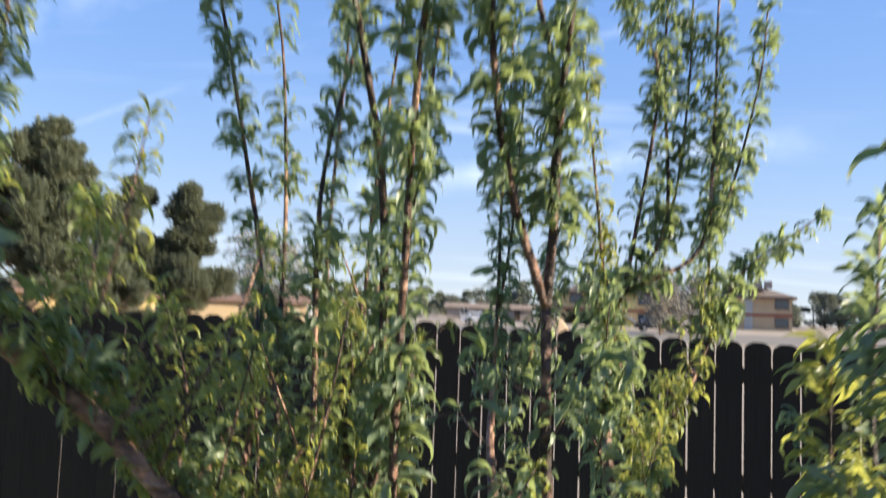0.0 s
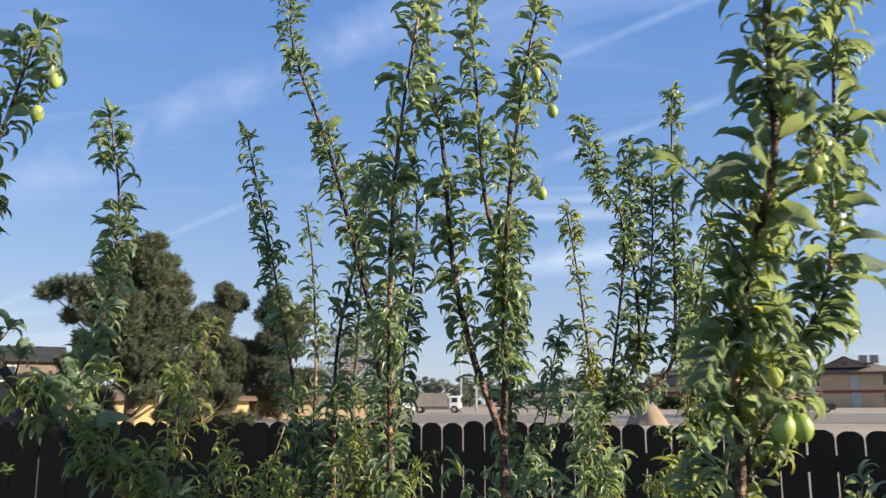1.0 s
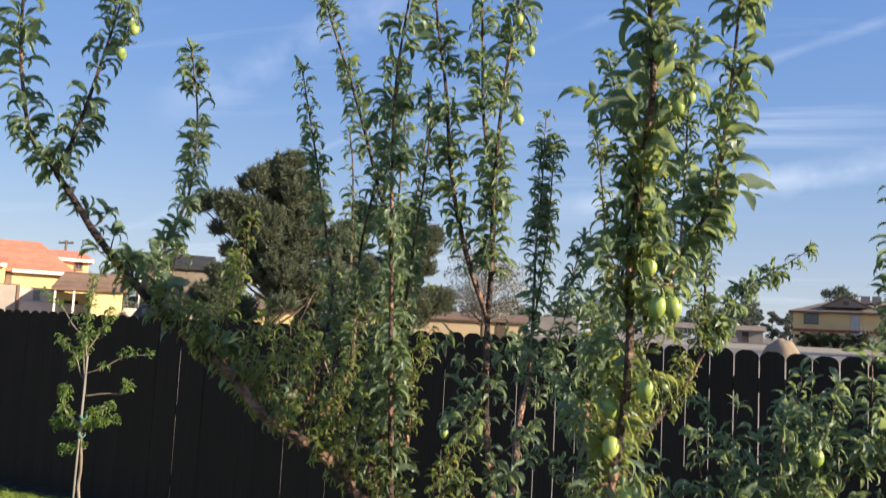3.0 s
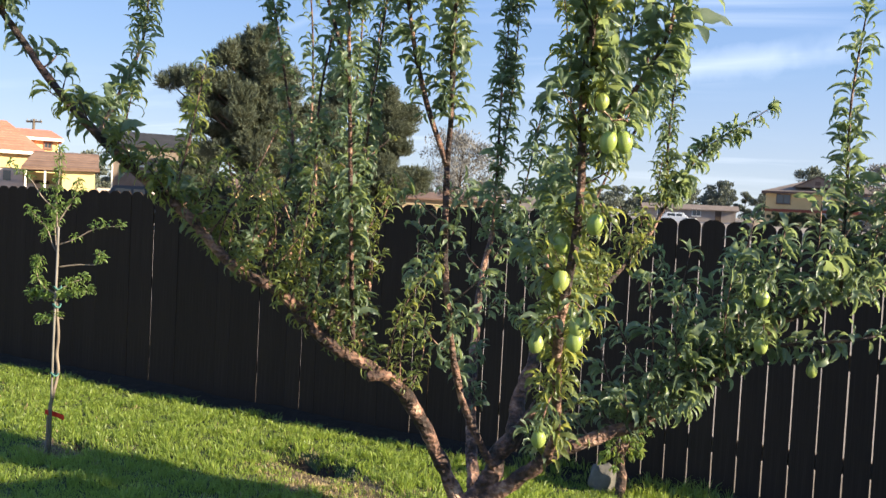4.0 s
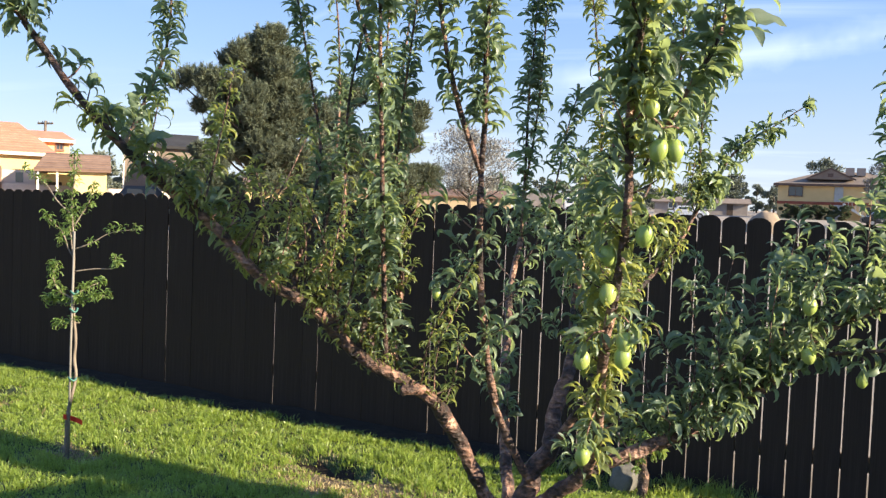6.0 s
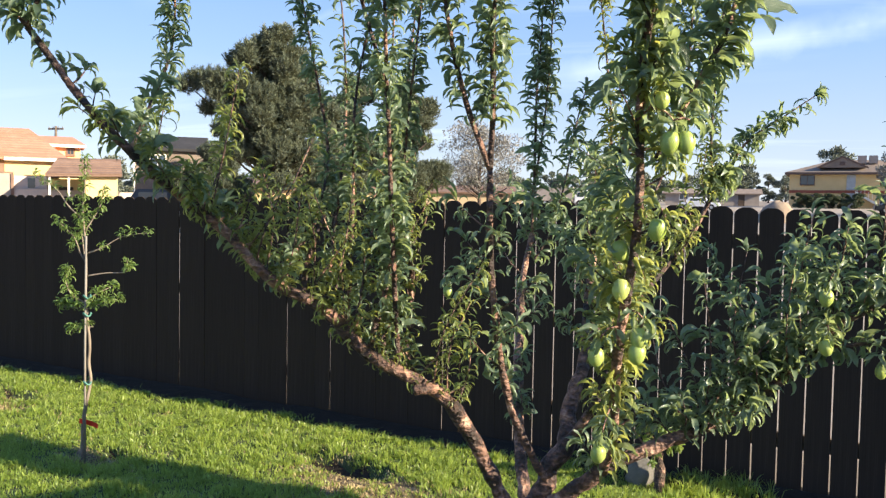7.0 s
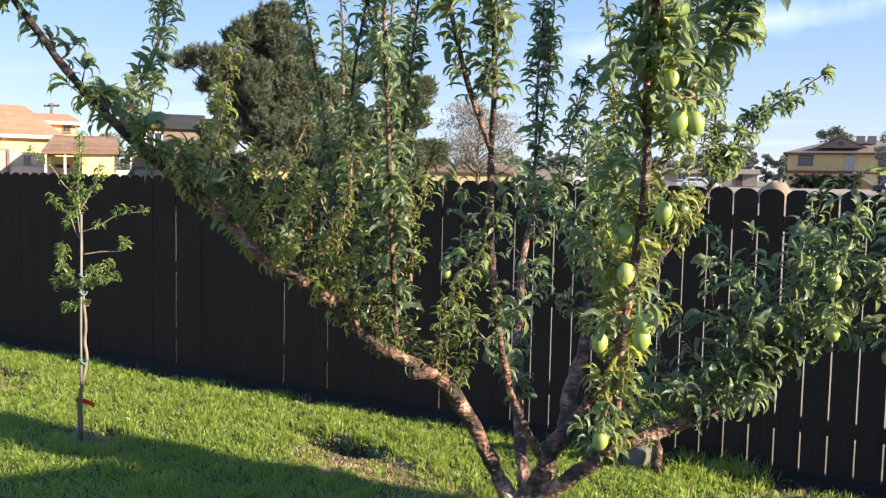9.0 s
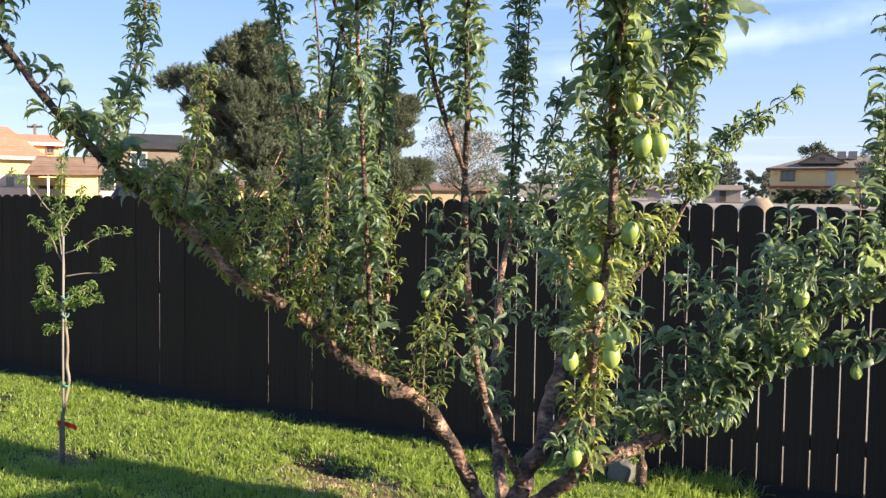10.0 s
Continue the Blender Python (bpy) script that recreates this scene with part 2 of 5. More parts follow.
WHITE_PAINT = surface("white_vehicle_paint", [(0.3, (0.72, 0.72, 0.71)), (0.7, (0.82, 0.82, 0.81))], 1.0, 0.35, 0.05, 10.0, specular=0.5)
DARK_PAINT = surface("dark_vehicle_paint", [(0.3, (0.02, 0.022, 0.026)), (0.7, (0.035, 0.037, 0.042))], 1.0, 0.3, 0.05, 10.0, specular=0.5)
RUBBER = surface("black_rubber", [(0.3, (0.012, 0.012, 0.012)), (0.7, (0.025, 0.025, 0.025))], 8.0, 0.9, 0.2, 6.0)
STONE = surface("pale_grey_stone", [(0.3, (0.09, 0.085, 0.078)), (0.7, (0.18, 0.17, 0.155))], 9.0, 0.9, 0.6, 6.0, distance=0.01)
RED_PLASTIC = leafy("red_plastic_ribbon", (0.80, 0.05, 0.03), (0.88, 0.09, 0.05), (0.9, 0.08, 0.04), 0.4, 0.4, 20.0)
GREEN_PLASTIC = surface("green_plastic_tie", [(0.3, (0.05, 0.15, 0.125)), (0.7, (0.09, 0.22, 0.18))], 30.0, 0.45, 0.05, 5.0)
STAKE_WOOD = surface("grey_stake_wood", [(0.3, (0.16, 0.145, 0.125)), (0.7, (0.28, 0.255, 0.22))], 30.0, 0.85, 0.3, 5.0, (1, 1, 0.2), distance=0.002)


# ---- builders ----
def thing(name, m, label, category, group="", kind=""):
    ob = new(name)
    ob.empty_display_size = 0.2
    ob.matrix_basis = m if isinstance(m, Matrix) else Matrix.Translation(m)
    return tagged(ob, label, category, group, kind)


def attach(ob, parent, local=False):
    """Puts ob under its thing. Meshes in world coordinates stay where they are; local ones follow the thing's pose."""
    if parent is not None:
        ob.parent = parent
        if not local and parent.type == "EMPTY":
            ob.matrix_parent_inverse = parent.matrix_basis.inverted()
    return ob


def part(name, bm, mat, parent, label="", local=False, smooth=False, kind=""):
    me = bpy.data.meshes.new(name)
    bm.normal_update()
    bm.to_mesh(me)
    bm.free()
    me.materials.append(mat)
    if smooth:
        me.shade_smooth()
    return tagged(attach(new(name, me), parent, local), label, kind=kind)


def mesh_of(name, verts, tris, mat, smooth=False):
    me = bpy.data.meshes.new(name)
    verts = np.asarray(verts, np.float32)
    tris = np.asarray(tris, np.int32)
    me.vertices.add(len(verts))
    me.vertices.foreach_set("co", verts.ravel())
    me.loops.add(tris.size)
    me.loops.foreach_set("vertex_index", tris.ravel())
    me.polygons.add(len(tris))
    me.polygons.foreach_set("loop_start", np.arange(0, tris.size, 3, dtype=np.int32))
    me.update(calc_edges=True)
    me.validate()
    me.materials.append(mat)
    if smooth:
        me.shade_smooth()
    return me


def box(bm, x0, x1, y0, y1, z0, z1, bevel=0.0):
    made = bmesh.ops.create_cube(bm, size=1.0)["verts"]
    for v in made:
        v.co = Vector((x0 + (v.co.x + 0.5) * (x1 - x0), y0 + (v.co.y + 0.5) * (y1 - y0), z0 + (v.co.z + 0.5) * (z1 - z0)))
    if bevel:
        edges = list({e for v in made for e in v.link_edges})
        bmesh.ops.bevel(bm, geom=edges, offset=bevel, segments=2, affect="EDGES")


def boxed(x0, x1, y0, y1, z0, z1, bevel=0.0):
    bm = bmesh.new()
    box(bm, x0, x1, y0, y1, z0, z1, bevel)
    return bm


def solid(bm, verts, faces):
    vs = [bm.verts.new(v) for v in verts]
    for f in faces:
        bm.faces.new([vs[i] for i in f])


def smooth_line(points, step):
    """Points at even steps along a Catmull-Rom curve through the given ones."""
    p = [Vector(q) for q in points]
    p = [2 * p[0] - p[1]] + p + [2 * p[-1] - p[-2]]
    out = []
    for i in range(1, len(p) - 2):
        a, b, c, d = p[i - 1:i + 3]
        count = max(2, int((c - b).length / step))
        for k in range(count):
            t = k / count
            out.append(0.5 * (2 * b + (c - a) * t + (2 * a - 5 * b + 4 * c - d) * t * t + (3 * b - a - 3 * c + d) * t ** 3))
    out.append(p[-2])
    return out


def tube(bm, line, r0, r1, sides=8, knobby=0.0, rng=None):
    """A tapered round limb along a line of points."""
    n = len(line)
    side = Vector((1, 0, 0))
    rings = []
    for i, c in enumerate(line):
        d = (line[min(i + 1, n - 1)] - line[max(i - 1, 0)]).normalized()
        side = (side - d * side.dot(d))
        side = side.normalized() if side.length > 1e-4 else d.orthogonal().normalized()
        other = d.cross(side)
        r = r0 + (r1 - r0) * i / max(1, n - 1)
        ring = []
        for k in range(sides):
            a = 2 * math.pi * k / sides
            w = r * (1 + (knobby * (noise.noise(c * 45 + Vector((math.cos(a), math.sin(a), 0)) * 0.8) + 0.9 * max(0.0, noise.noise(c * 22 + Vector((math.cos(a), math.sin(a), 7)) * 0.5))) if knobby else 0))
            ring.append(bm.verts.new(c + side * (math.cos(a) * w) + other * (math.sin(a) * w)))
        rings.append(ring)
    for a, b in zip(rings, rings[1:]):
        for k in range(sides):
            bm.faces.new((a[k], a[(k + 1) % sides], b[(k + 1) % sides], b[k]))
    bm.faces.new(list(reversed(rings[0])))
    bm.faces.new(rings[-1])


def leaf_template(rng, length, width, bend, fold, stations=8):
    """One lance-shaped leaf that starts along +x, arches and hooks towards -z, is folded along its rib and waved at its rim."""
    verts, x, z = [], 0.0, 0.0
    twist, wave, phase = rng.uniform(-1.3, 1.3), rng.uniform(0.15, 0.5), rng.uniform(0, 6.3)
    late = rng.uniform(0.9, 1.9)
    for i in range(stations):
        s = i / (stations - 1)
        a = -0.25 + (bend + 0.25) * s ** late
        if i:
            x += math.cos(a) * length / (stations - 1)
            z -= math.sin(a) * length / (stations - 1)
        w = 0.025 * width if s < 0.1 else width * 0.5 * max(0.01, math.sin(math.pi * min(1.0, (s - 0.08) / 0.92) ** 0.85)) ** 0.9
        t = twist * s
        for side in (-1, 0, 1):
            up = fold + wave * math.sin(phase + 13 * s + 1.7 * side)
            across, lift = side * w * math.cos(up), abs(side) * w * math.sin(up)
            yy = across * math.cos(t) - lift * math.sin(t)
            zz = across * math.sin(t) + lift * math.cos(t)
            verts.append((x + math.sin(a) * zz, yy, z + math.cos(a) * zz))
    tris = []
    for i in range(stations - 1):
        for k in (0, 1):
            p, q = 3 * i + k, 3 * (i + 1) + k
            tris += [(p, q, q + 1), (p, q + 1, p + 1)]
    return np.array(verts), np.array(tris)


LEAF_RNG = random.Random(11)
LEAF_SHAPES = [leaf_template(LEAF_RNG, 1.0, LEAF_RNG.uniform(0.23, 0.38), LEAF_RNG.uniform(0.5, 2.7), LEAF_RNG.uniform(0.25, 0.95)) for _ in range(26)]
NARROW_SHAPES = [leaf_template(LEAF_RNG, 1.0, LEAF_RNG.uniform(0.15, 0.27), LEAF_RNG.uniform(0.9, 3.0), LEAF_RNG.uniform(0.3, 1.0)) for _ in range(20)]


def leaf_frame(base, away, rng, lift=0.25):
    """The pose of a leaf that leaves its twig at base in the direction away, its upper face to the sky."""
    a = away.normalized()
    up = Vector((rng.uniform(-0.8, 0.8), rng.uniform(-0.8, 0.8), 1.0))
    side = up.cross(a)
    side = side.normalized() if side.length > 0.05 else a.orthogonal().normalized()
    top = a.cross(side).normalized()
    m = Matrix((a, side, top)).transposed().to_4x4()
    m.translation = base
    return m


def leaf_spots(line, per_metre, rng, first=0.0, spread=(0.6, 1.25), last_tuft=6):
    """Base points and directions for leaves along a twig."""
    out = []
    for i in range(len(line) - 1):
        a, b = line[i], line[i + 1]
        if i / max(1, len(line) - 1) < first:
            continue
        d = (b - a)
        want = d.length * per_metre * rng.choice((0.15, 0.5, 1.0, 1.5, 1.85))
        count = int(want) + (rng.random() < want - int(want))
        d = d.normalized()
        for _ in range(count):
            angle = rng.uniform(0, 2 * math.pi)
            ortho = d.orthogonal().normalized()
            ortho = Matrix.Rotation(angle, 3, d) @ ortho
            tilt = rng.uniform(*spread)
            out.append((a.lerp(b, rng.random()) + ortho * 0.003, d * math.cos(tilt) + ortho * math.sin(tilt)))
    d = (line[-1] - line[-2]).normalized()
    for k in range(last_tuft):
        ortho = Matrix.Rotation(k * 2.4, 3, d) @ d.orthogonal().normalized()
        tilt = rng.uniform(0.1, 0.9)
        out.append((line[-1], d * math.cos(tilt) + ortho * math.sin(tilt)))
    return out


def foliage(name, spots, sizes, mat, parent, rng, label=""):
    """All the leaves of one twig, joined into one mesh."""
    vs, ts, count = [], [], 0
    shapes = NARROW_SHAPES if mat == LEAF_YOUNG else LEAF_SHAPES + NARROW_SHAPES
    for base, away in spots:
        v, t = shapes[rng.randrange(len(shapes))]
        size = rng.uniform(*sizes) if rng.random() > 0.12 else sizes[1] * rng.uniform(1.0, 1.25)
        m = np.array(leaf_frame(base, away, rng))
        vs.append((v * size) @ m[:3, :3].T + m[:3, 3])
        ts.append(t + count)
        count += len(v)
    me = mesh_of(name, np.concatenate(vs), np.concatenate(ts), mat, True)
    return tagged(attach(new(name, me), parent), label, kind="stuff")


# ---- the ground, the lawn and the fence ----
ALONG, ACROSS, FENCE_AT, FENCE_HIGH = Vector((0.9613, -0.2756, 0)), Vector((0.2756, 0.9613, 0)), 5.016, 1.69


def land(x, y):
    """The height of the land: level in the yard, rising slowly beyond the fence."""
    s = x * ACROSS.x + y * ACROSS.y - FENCE_AT - 1.0
    return -0.45 if s < -0.95 else -0.03 + 0.02 * max(0.0, min(s, 260.0))


def build_ground():
    bm = bmesh.new()
    us = [-2600, -900, -400, -200, -100, -50, -25, -12, -6, 0, 6, 12, 25, 50, 100, 200, 400, 900, 2600]
    vs = [-900, -200, -60, -20, -6, 0, 5, 6.0, 8, 12, 18, 26, 36, 50, 70, 95, 130, 180, 266, 500, 1200, 3500]
    grid = [[bm.verts.new((*(ALONG * u + ACROSS * v).xy, land(*(ALONG * u + ACROSS * v).xy))) for u in us] for v in vs]
    for a, b in zip(grid, grid[1:]):
        for k in range(len(us) - 1):
            bm.faces.new((a[k], a[k + 1], b[k + 1], b[k]))
    tagged(part("ground", bm, DIRT, None), "pale dry dirt land rising slowly beyond the fence", "ground", kind="structure")
    bm = bmesh.new()
    for u0, u1 in ((-300, -150), (-150, -60), (-60, 0), (0, 60), (60, 150), (150, 300)):
        q = [ALONG * u0 + ACROSS * 62, ALONG * u1 + ACROSS * 62, ALONG * u1 + ACROSS * 92, ALONG * u0 + ACROSS * 92]
        solid(bm, [(p.x, p.y, land(p.x, p.y) + 0.03) for p in q], [(0, 1, 2, 3)])
    tagged(part("road", bm, ASPHALT, None), "worn grey asphalt street beyond the fence", "road", kind="structure")


# hollows in the lawn: middle, half length and half width, depth; the first three shape dark shade marks
HOLLOWS = [(-1.52, 4.56, 0.34, 0.10, 0.11), (-3.0, 4.33, 0.15, 0.06, 0.07), (-4.76, 5.52, 0.30, 0.08, 0.09), (-1.2, 4.2, 0.6, 0.2, 0.03), (-4.7, 5.25, 0.3, 0.12, 0.03), (-3.15, 4.2, 0.24, 0.12, 0.03)]
SKEW = Vector((0.92, -0.39, 0))


def off_middle(x, y, cx, cy, rx, ry):
    """The squared distance from a patch's middle, 1 at its rim."""
    dx, dy = x - cx, y - cy
    return ((dx * SKEW.x + dy * SKEW.y) / rx) ** 2 + ((dy * SKEW.x - dx * SKEW.y) / ry) ** 2


def lawn_z(x, y):
    z = 0.018 * noise.noise(Vector((x * 1.3, y * 1.3, 0))) + 0.012 * noise.noise(Vector((x * 5, y * 5, 3)))
    for cx, cy, rx, ry, depth in HOLLOWS:
        r = off_middle(x, y, cx, cy, rx, ry)
        z -= depth * math.exp(-r * r)
    return z


def build_lawn():
    bm = bmesh.new()
    us = [-14 + 0.06 * i for i in range(401)]
    vs = [-9, -6, -3, -1, 0, 1, 2, 2.6] + [3.0 + 0.05 * i for i in range(42)] + [5.1]
    grid = []
    for v in vs:
        row = []
        for u in us:
            p = ALONG * u + ACROSS * v
            row.append(bm.verts.new((p.x, p.y, lawn_z(p.x, p.y))))
        grid.append(row)
    for a, b in zip(grid, grid[1:]):
        for k in range(len(us) - 1):
            bm.faces.new((a[k], a[k + 1], b[k + 1], b[k]))
    tagged(part("lawn", bm, LAWN, None, smooth=True), "green lawn soil with worn brown patches", "lawn", kind="structure")


def soil_patch(cx, cy, rx, ry, label, mat, up=0.006):
    bm, rings, sides = bmesh.new(), 5, 28
    loops = []
    for r in range(1, rings + 1):
        loop = []
        for k in range(sides):
            a = 2 * math.pi * k / sides
            w = r / rings * (1 + 0.9 * noise.noise(Vector((math.cos(a) * 2.1 + cx, math.sin(a) * 2.1 + cy, 9))))
            du, dv = math.cos(a) * rx * w, math.sin(a) * ry * w
            x, y = cx + du * SKEW.x - dv * SKEW.y, cy + du * SKEW.y + dv * SKEW.x
            loop.append(bm.verts.new((x, y, lawn_z(x, y) + up - (0.03 if r == rings else 0))))
        loops.append(loop)
    mid = bm.verts.new((cx, cy, lawn_z(cx, cy) + up))
    for k in range(sides):
        bm.faces.new((mid, loops[0][k], loops[0][(k + 1) % sides]))
        for a, b in zip(loops, loops[1:]):
            bm.faces.new((a[k], b[k], b[(k + 1) % sides], a[(k + 1) % sides]))
    return tagged(part("ground_patch", bm, mat, None, smooth=True), label, "bare soil", kind="structure")


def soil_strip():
    """The bare strip of soil at the foot of the fence, its near-black colour standing for the fence's shadow."""
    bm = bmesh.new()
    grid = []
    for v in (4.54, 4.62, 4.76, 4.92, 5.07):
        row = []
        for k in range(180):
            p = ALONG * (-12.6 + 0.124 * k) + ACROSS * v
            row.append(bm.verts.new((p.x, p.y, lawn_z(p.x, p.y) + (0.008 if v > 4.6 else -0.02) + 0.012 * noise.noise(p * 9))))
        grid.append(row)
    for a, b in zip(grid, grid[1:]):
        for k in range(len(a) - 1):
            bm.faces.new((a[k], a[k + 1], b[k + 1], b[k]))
    return tagged(part("soil_strip", bm, SHADED_SOIL, None, smooth=True), "strip of bare soil along the foot of the fence, darkened as its shadow", "bare soil", kind="structure")


# grass ends here, so the darkened strip widens the fence's shadow
SOIL_STRIP = 4.66
WORN = [(-1.2, 4.17, 0.75, 0.27), (-3.14, 4.2, 0.26, 0.15), (-4.68, 5.22, 0.36, 0.14)]
# shade of the grass edges, painted as near-black soil in the hollows
SHADE_HOLES = [(-1.52, 4.56, 0.34, 0.095), (-3.0, 4.33, 0.14, 0.055), (-4.76, 5.52, 0.30, 0.075)]


def bare(x, y):
    """How bare of grass the lawn is at a place, from 0 to 1."""
    edge = x * ACROSS.x + y * ACROSS.y - SOIL_STRIP - 0.05 * noise.noise(Vector((x * 2.3, y * 2.3, 1)))
    if edge > 0:
        return min(1.06, 0.8 + edge * 4)
    if x * ALONG.x + y * ALONG.y > -0.25 + 0.2 * noise.noise(Vector((x * 3, y * 3, 7))):
        return 0.75
    wobble = 0.35 * noise.noise(Vector((x * 9, y * 9, 2)))
    return max(max(min(1.06, 1.7 * math.exp(-max(0.0, off_middle(x, y, *w) + wobble) ** 2)) for w in SHADE_HOLES), max(0.86 * math.exp(-max(0.0, off_middle(x, y, *w) + 2 * wobble) ** 2) for w in WORN))


def blades(name, tufts, per, u0, u1, v0, v1, high, mat, seed, label, keep=None, wide=0.035):
    """Many single blades of grass in one mesh, in tufts that spread from their middles."""
    rng = random.Random(seed)
    vs, ts = [], []
    for _ in range(tufts):
        u, v = rng.uniform(u0, u1), rng.uniform(v0, v1)
        mid = ALONG * u + ACROSS * v
        if keep and rng.random() > keep(mid.x, mid.y):
            continue
        lush = 0.42 + 1.1 * (0.5 + 0.5 * noise.noise(Vector((mid.x * 3.1, mid.y * 3.1, 5)))) ** 1.3
        tall = lush * rng.uniform(*high)
        bow = rng.uniform(0, 6.283)
        for _ in range(per):
            a, far = rng.uniform(0, 6.283), abs(rng.gauss(0, wide))
            px, py = mid.x + math.cos(a) * far, mid.y + math.sin(a) * far
            h, w = tall * rng.uniform(0.55, 1.15), rng.uniform(0.0018, 0.0042)
            lean = 0.12 + 0.8 * min(1.0, far / wide * 0.55) + rng.uniform(-0.1, 0.2)
            cx, cy = math.cos(a) + 0.5 * math.cos(bow), math.sin(a) + 0.5 * math.sin(bow)
            b = rng.uniform(0, 3.1416)
            z = lawn_z(px, py) - 0.004
            wx, wy = math.cos(b) * w, math.sin(b) * w
            k = len(vs)
            mx, my, mz = px + cx * h * lean * 0.3, py + cy * h * lean * 0.3, z + h * 0.6
            vs += [(px - wx, py - wy, z), (px + wx, py + wy, z), (mx - wx, my - wy, mz), (mx + wx, my + wy, mz), (px + cx * h * lean, py + cy * h * lean, z + h * (1 - 0.3 * lean))]
            ts += [(k, k + 1, k + 3), (k, k + 3, k + 2), (k + 2, k + 3, k + 4)]
    me = mesh_of(name, vs, ts, mat)
    return tagged(new(name, me), label, "grass", kind="stuff")


def picket_mesh(high):
    """A picket one metre wide, to be narrowed to its own width."""
    bm = bmesh.new()
    w, e, f, th = 0.5, 0.19, 0.042, 0.012
    outline = [(-w, 0), (w, 0), (w, high - f), (w - e * 0.25, high - f * 0.55), (w - e, high - 0.008), (w - e * 1.7, high), (-w + e * 1.7, high), (-w + e, high - 0.008), (-w + e * 0.25, high - f * 0.55), (-w, high - f)]
    front = [bm.verts.new((x, 0, z)) for x, z in outline]
    back = [bm.verts.new((x, th, z)) for x, z in outline]
    bm.faces.new(list(front))
    bm.faces.new(list(reversed(back)))
    for i in range(len(outline)):
        j = (i + 1) % len(outline)
        bm.faces.new((front[j], front[i], back[i], back[j]))
    bmesh.ops.recalc_face_normals(bm, faces=bm.faces)
    me = bpy.data.meshes.new("picket")
    bm.to_mesh(me)
    bm.free()
    me.materials.append(FENCE_WOOD)
    return me


PITCH = 0.1465
# where some of the joints stand along the fence, by their number, and the joints that gape
JOINTS = [(-80, -12.32), (-34, -5.602), (-32, -5.316), (-24, -4.08), (-21, -3.637), (-14, -2.612), (-10, -2.036), (-8, -1.744), (0, -0.587), (70, 9.68)]
GAPING = {-34: 0.0095, -32: 0.0120, -24: 0.0115, -21: 0.0104, -14: 0.0115, -13: 0.0105, -10: 0.011, -9: 0.011, -8: 0.011}


def joint(k):
    for (k0, u0), (k1, u1) in zip(JOINTS, JOINTS[1:]):
        if k <= k1:
            return u0 + (u1 - u0) * (k - k0) / (k1 - k0)


def build_fence():
    turn = math.degrees(math.atan2(ALONG.y, ALONG.x))
    base = ACROSS * FENCE_AT
    fence = thing("fence", pose(base.x, base.y, 0, 0, 0, turn), "dark-stained dog-eared wooden picket fence behind the lawn", "fence", kind="structure")
    for z in (0.28, 0.88, 1.46):
        part("rail", boxed(-12.3, 9.6, 0.016, 0.054, z - 0.045, z + 0.045, 0.003), BACK_WOOD, fence, "raw wooden rail behind the pickets", local=True)
    for k in range(10):
        x = -12.2 + 2.42 * k
        part("post", boxed(x - 0.045, x + 0.045, 0.057, 0.147, 0, 1.62, 0.004), BACK_WOOD, fence, local=True)
    rng = random.Random(3)
    shapes = [picket_mesh(FENCE_HIGH), picket_mesh(FENCE_HIGH - 0.004), picket_mesh(FENCE_HIGH + 0.004)]
    gaps = {k: GAPING.get(k, (0.0085 if k > -8 else 0.0015) + rng.uniform(-0.001, 0.001)) for k in range(-80, 71)}
    for k in range(-80, 70):
        x0, x1 = joint(k) + gaps[k] / 2, joint(k + 1) - gaps[k + 1] / 2
        x = (x0 + x1) / 2
        drop = -0.006 - 0.026 * max(0.0, x + 1.1)
        ob = new("picket", shapes[rng.randrange(3)])
        ob.parent = fence
        ob.matrix_basis = pose(x, rng.uniform(-0.002, 0.002), drop + rng.uniform(-0.006, 0.006), rng.uniform(-0.1, 0.1), rng.uniform(-0.05, 0.05), rng.uniform(-0.2, 0.2)) @ Matrix.Diagonal((x1 - x0, 1, 1, 1))


def side_fence():
    """An unseen run of the same fence, added on the sunward side; it shades the lawn's right end."""
    start = ALONG * 4.35 + ACROSS * (FENCE_AT - 0.05)
    side = thing("fence", pose(start.x, start.y, 0, 0, 0, math.degrees(math.atan2(ALONG.y, ALONG.x)) - 90), "unseen dark-stained picket fence added on the sunward side of the yard", "fence", kind="structure")
    for z in (0.28, 0.88, 1.46):
        part("rail", boxed(0, 3.1, 0.019, 0.057, z - 0.045, z + 0.045, 0.003), BACK_WOOD, side, local=True)
    shape = picket_mesh(FENCE_HIGH)
    for k in range(20):
        ob = new("picket", shape)
        ob.parent = side
        ob.matrix_basis = pose(0.08 + PITCH * k, 0, -0.02) @ Matrix.Diagonal((PITCH - 0.004, 1, 1, 1))


build_ground()
build_lawn()
side_fence()
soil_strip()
for cx, cy, rx, ry in SHADE_HOLES:
    soil_patch(cx, cy, rx, ry, "bare soil in a hollow of the lawn, darkened as shade", SHADED_SOIL, 0.012)
for cx, cy, rx, ry in WORN:
    soil_patch(cx, cy, rx, ry, "crumbly brown soil with straw on a worn patch of the lawn", YARD_SOIL)


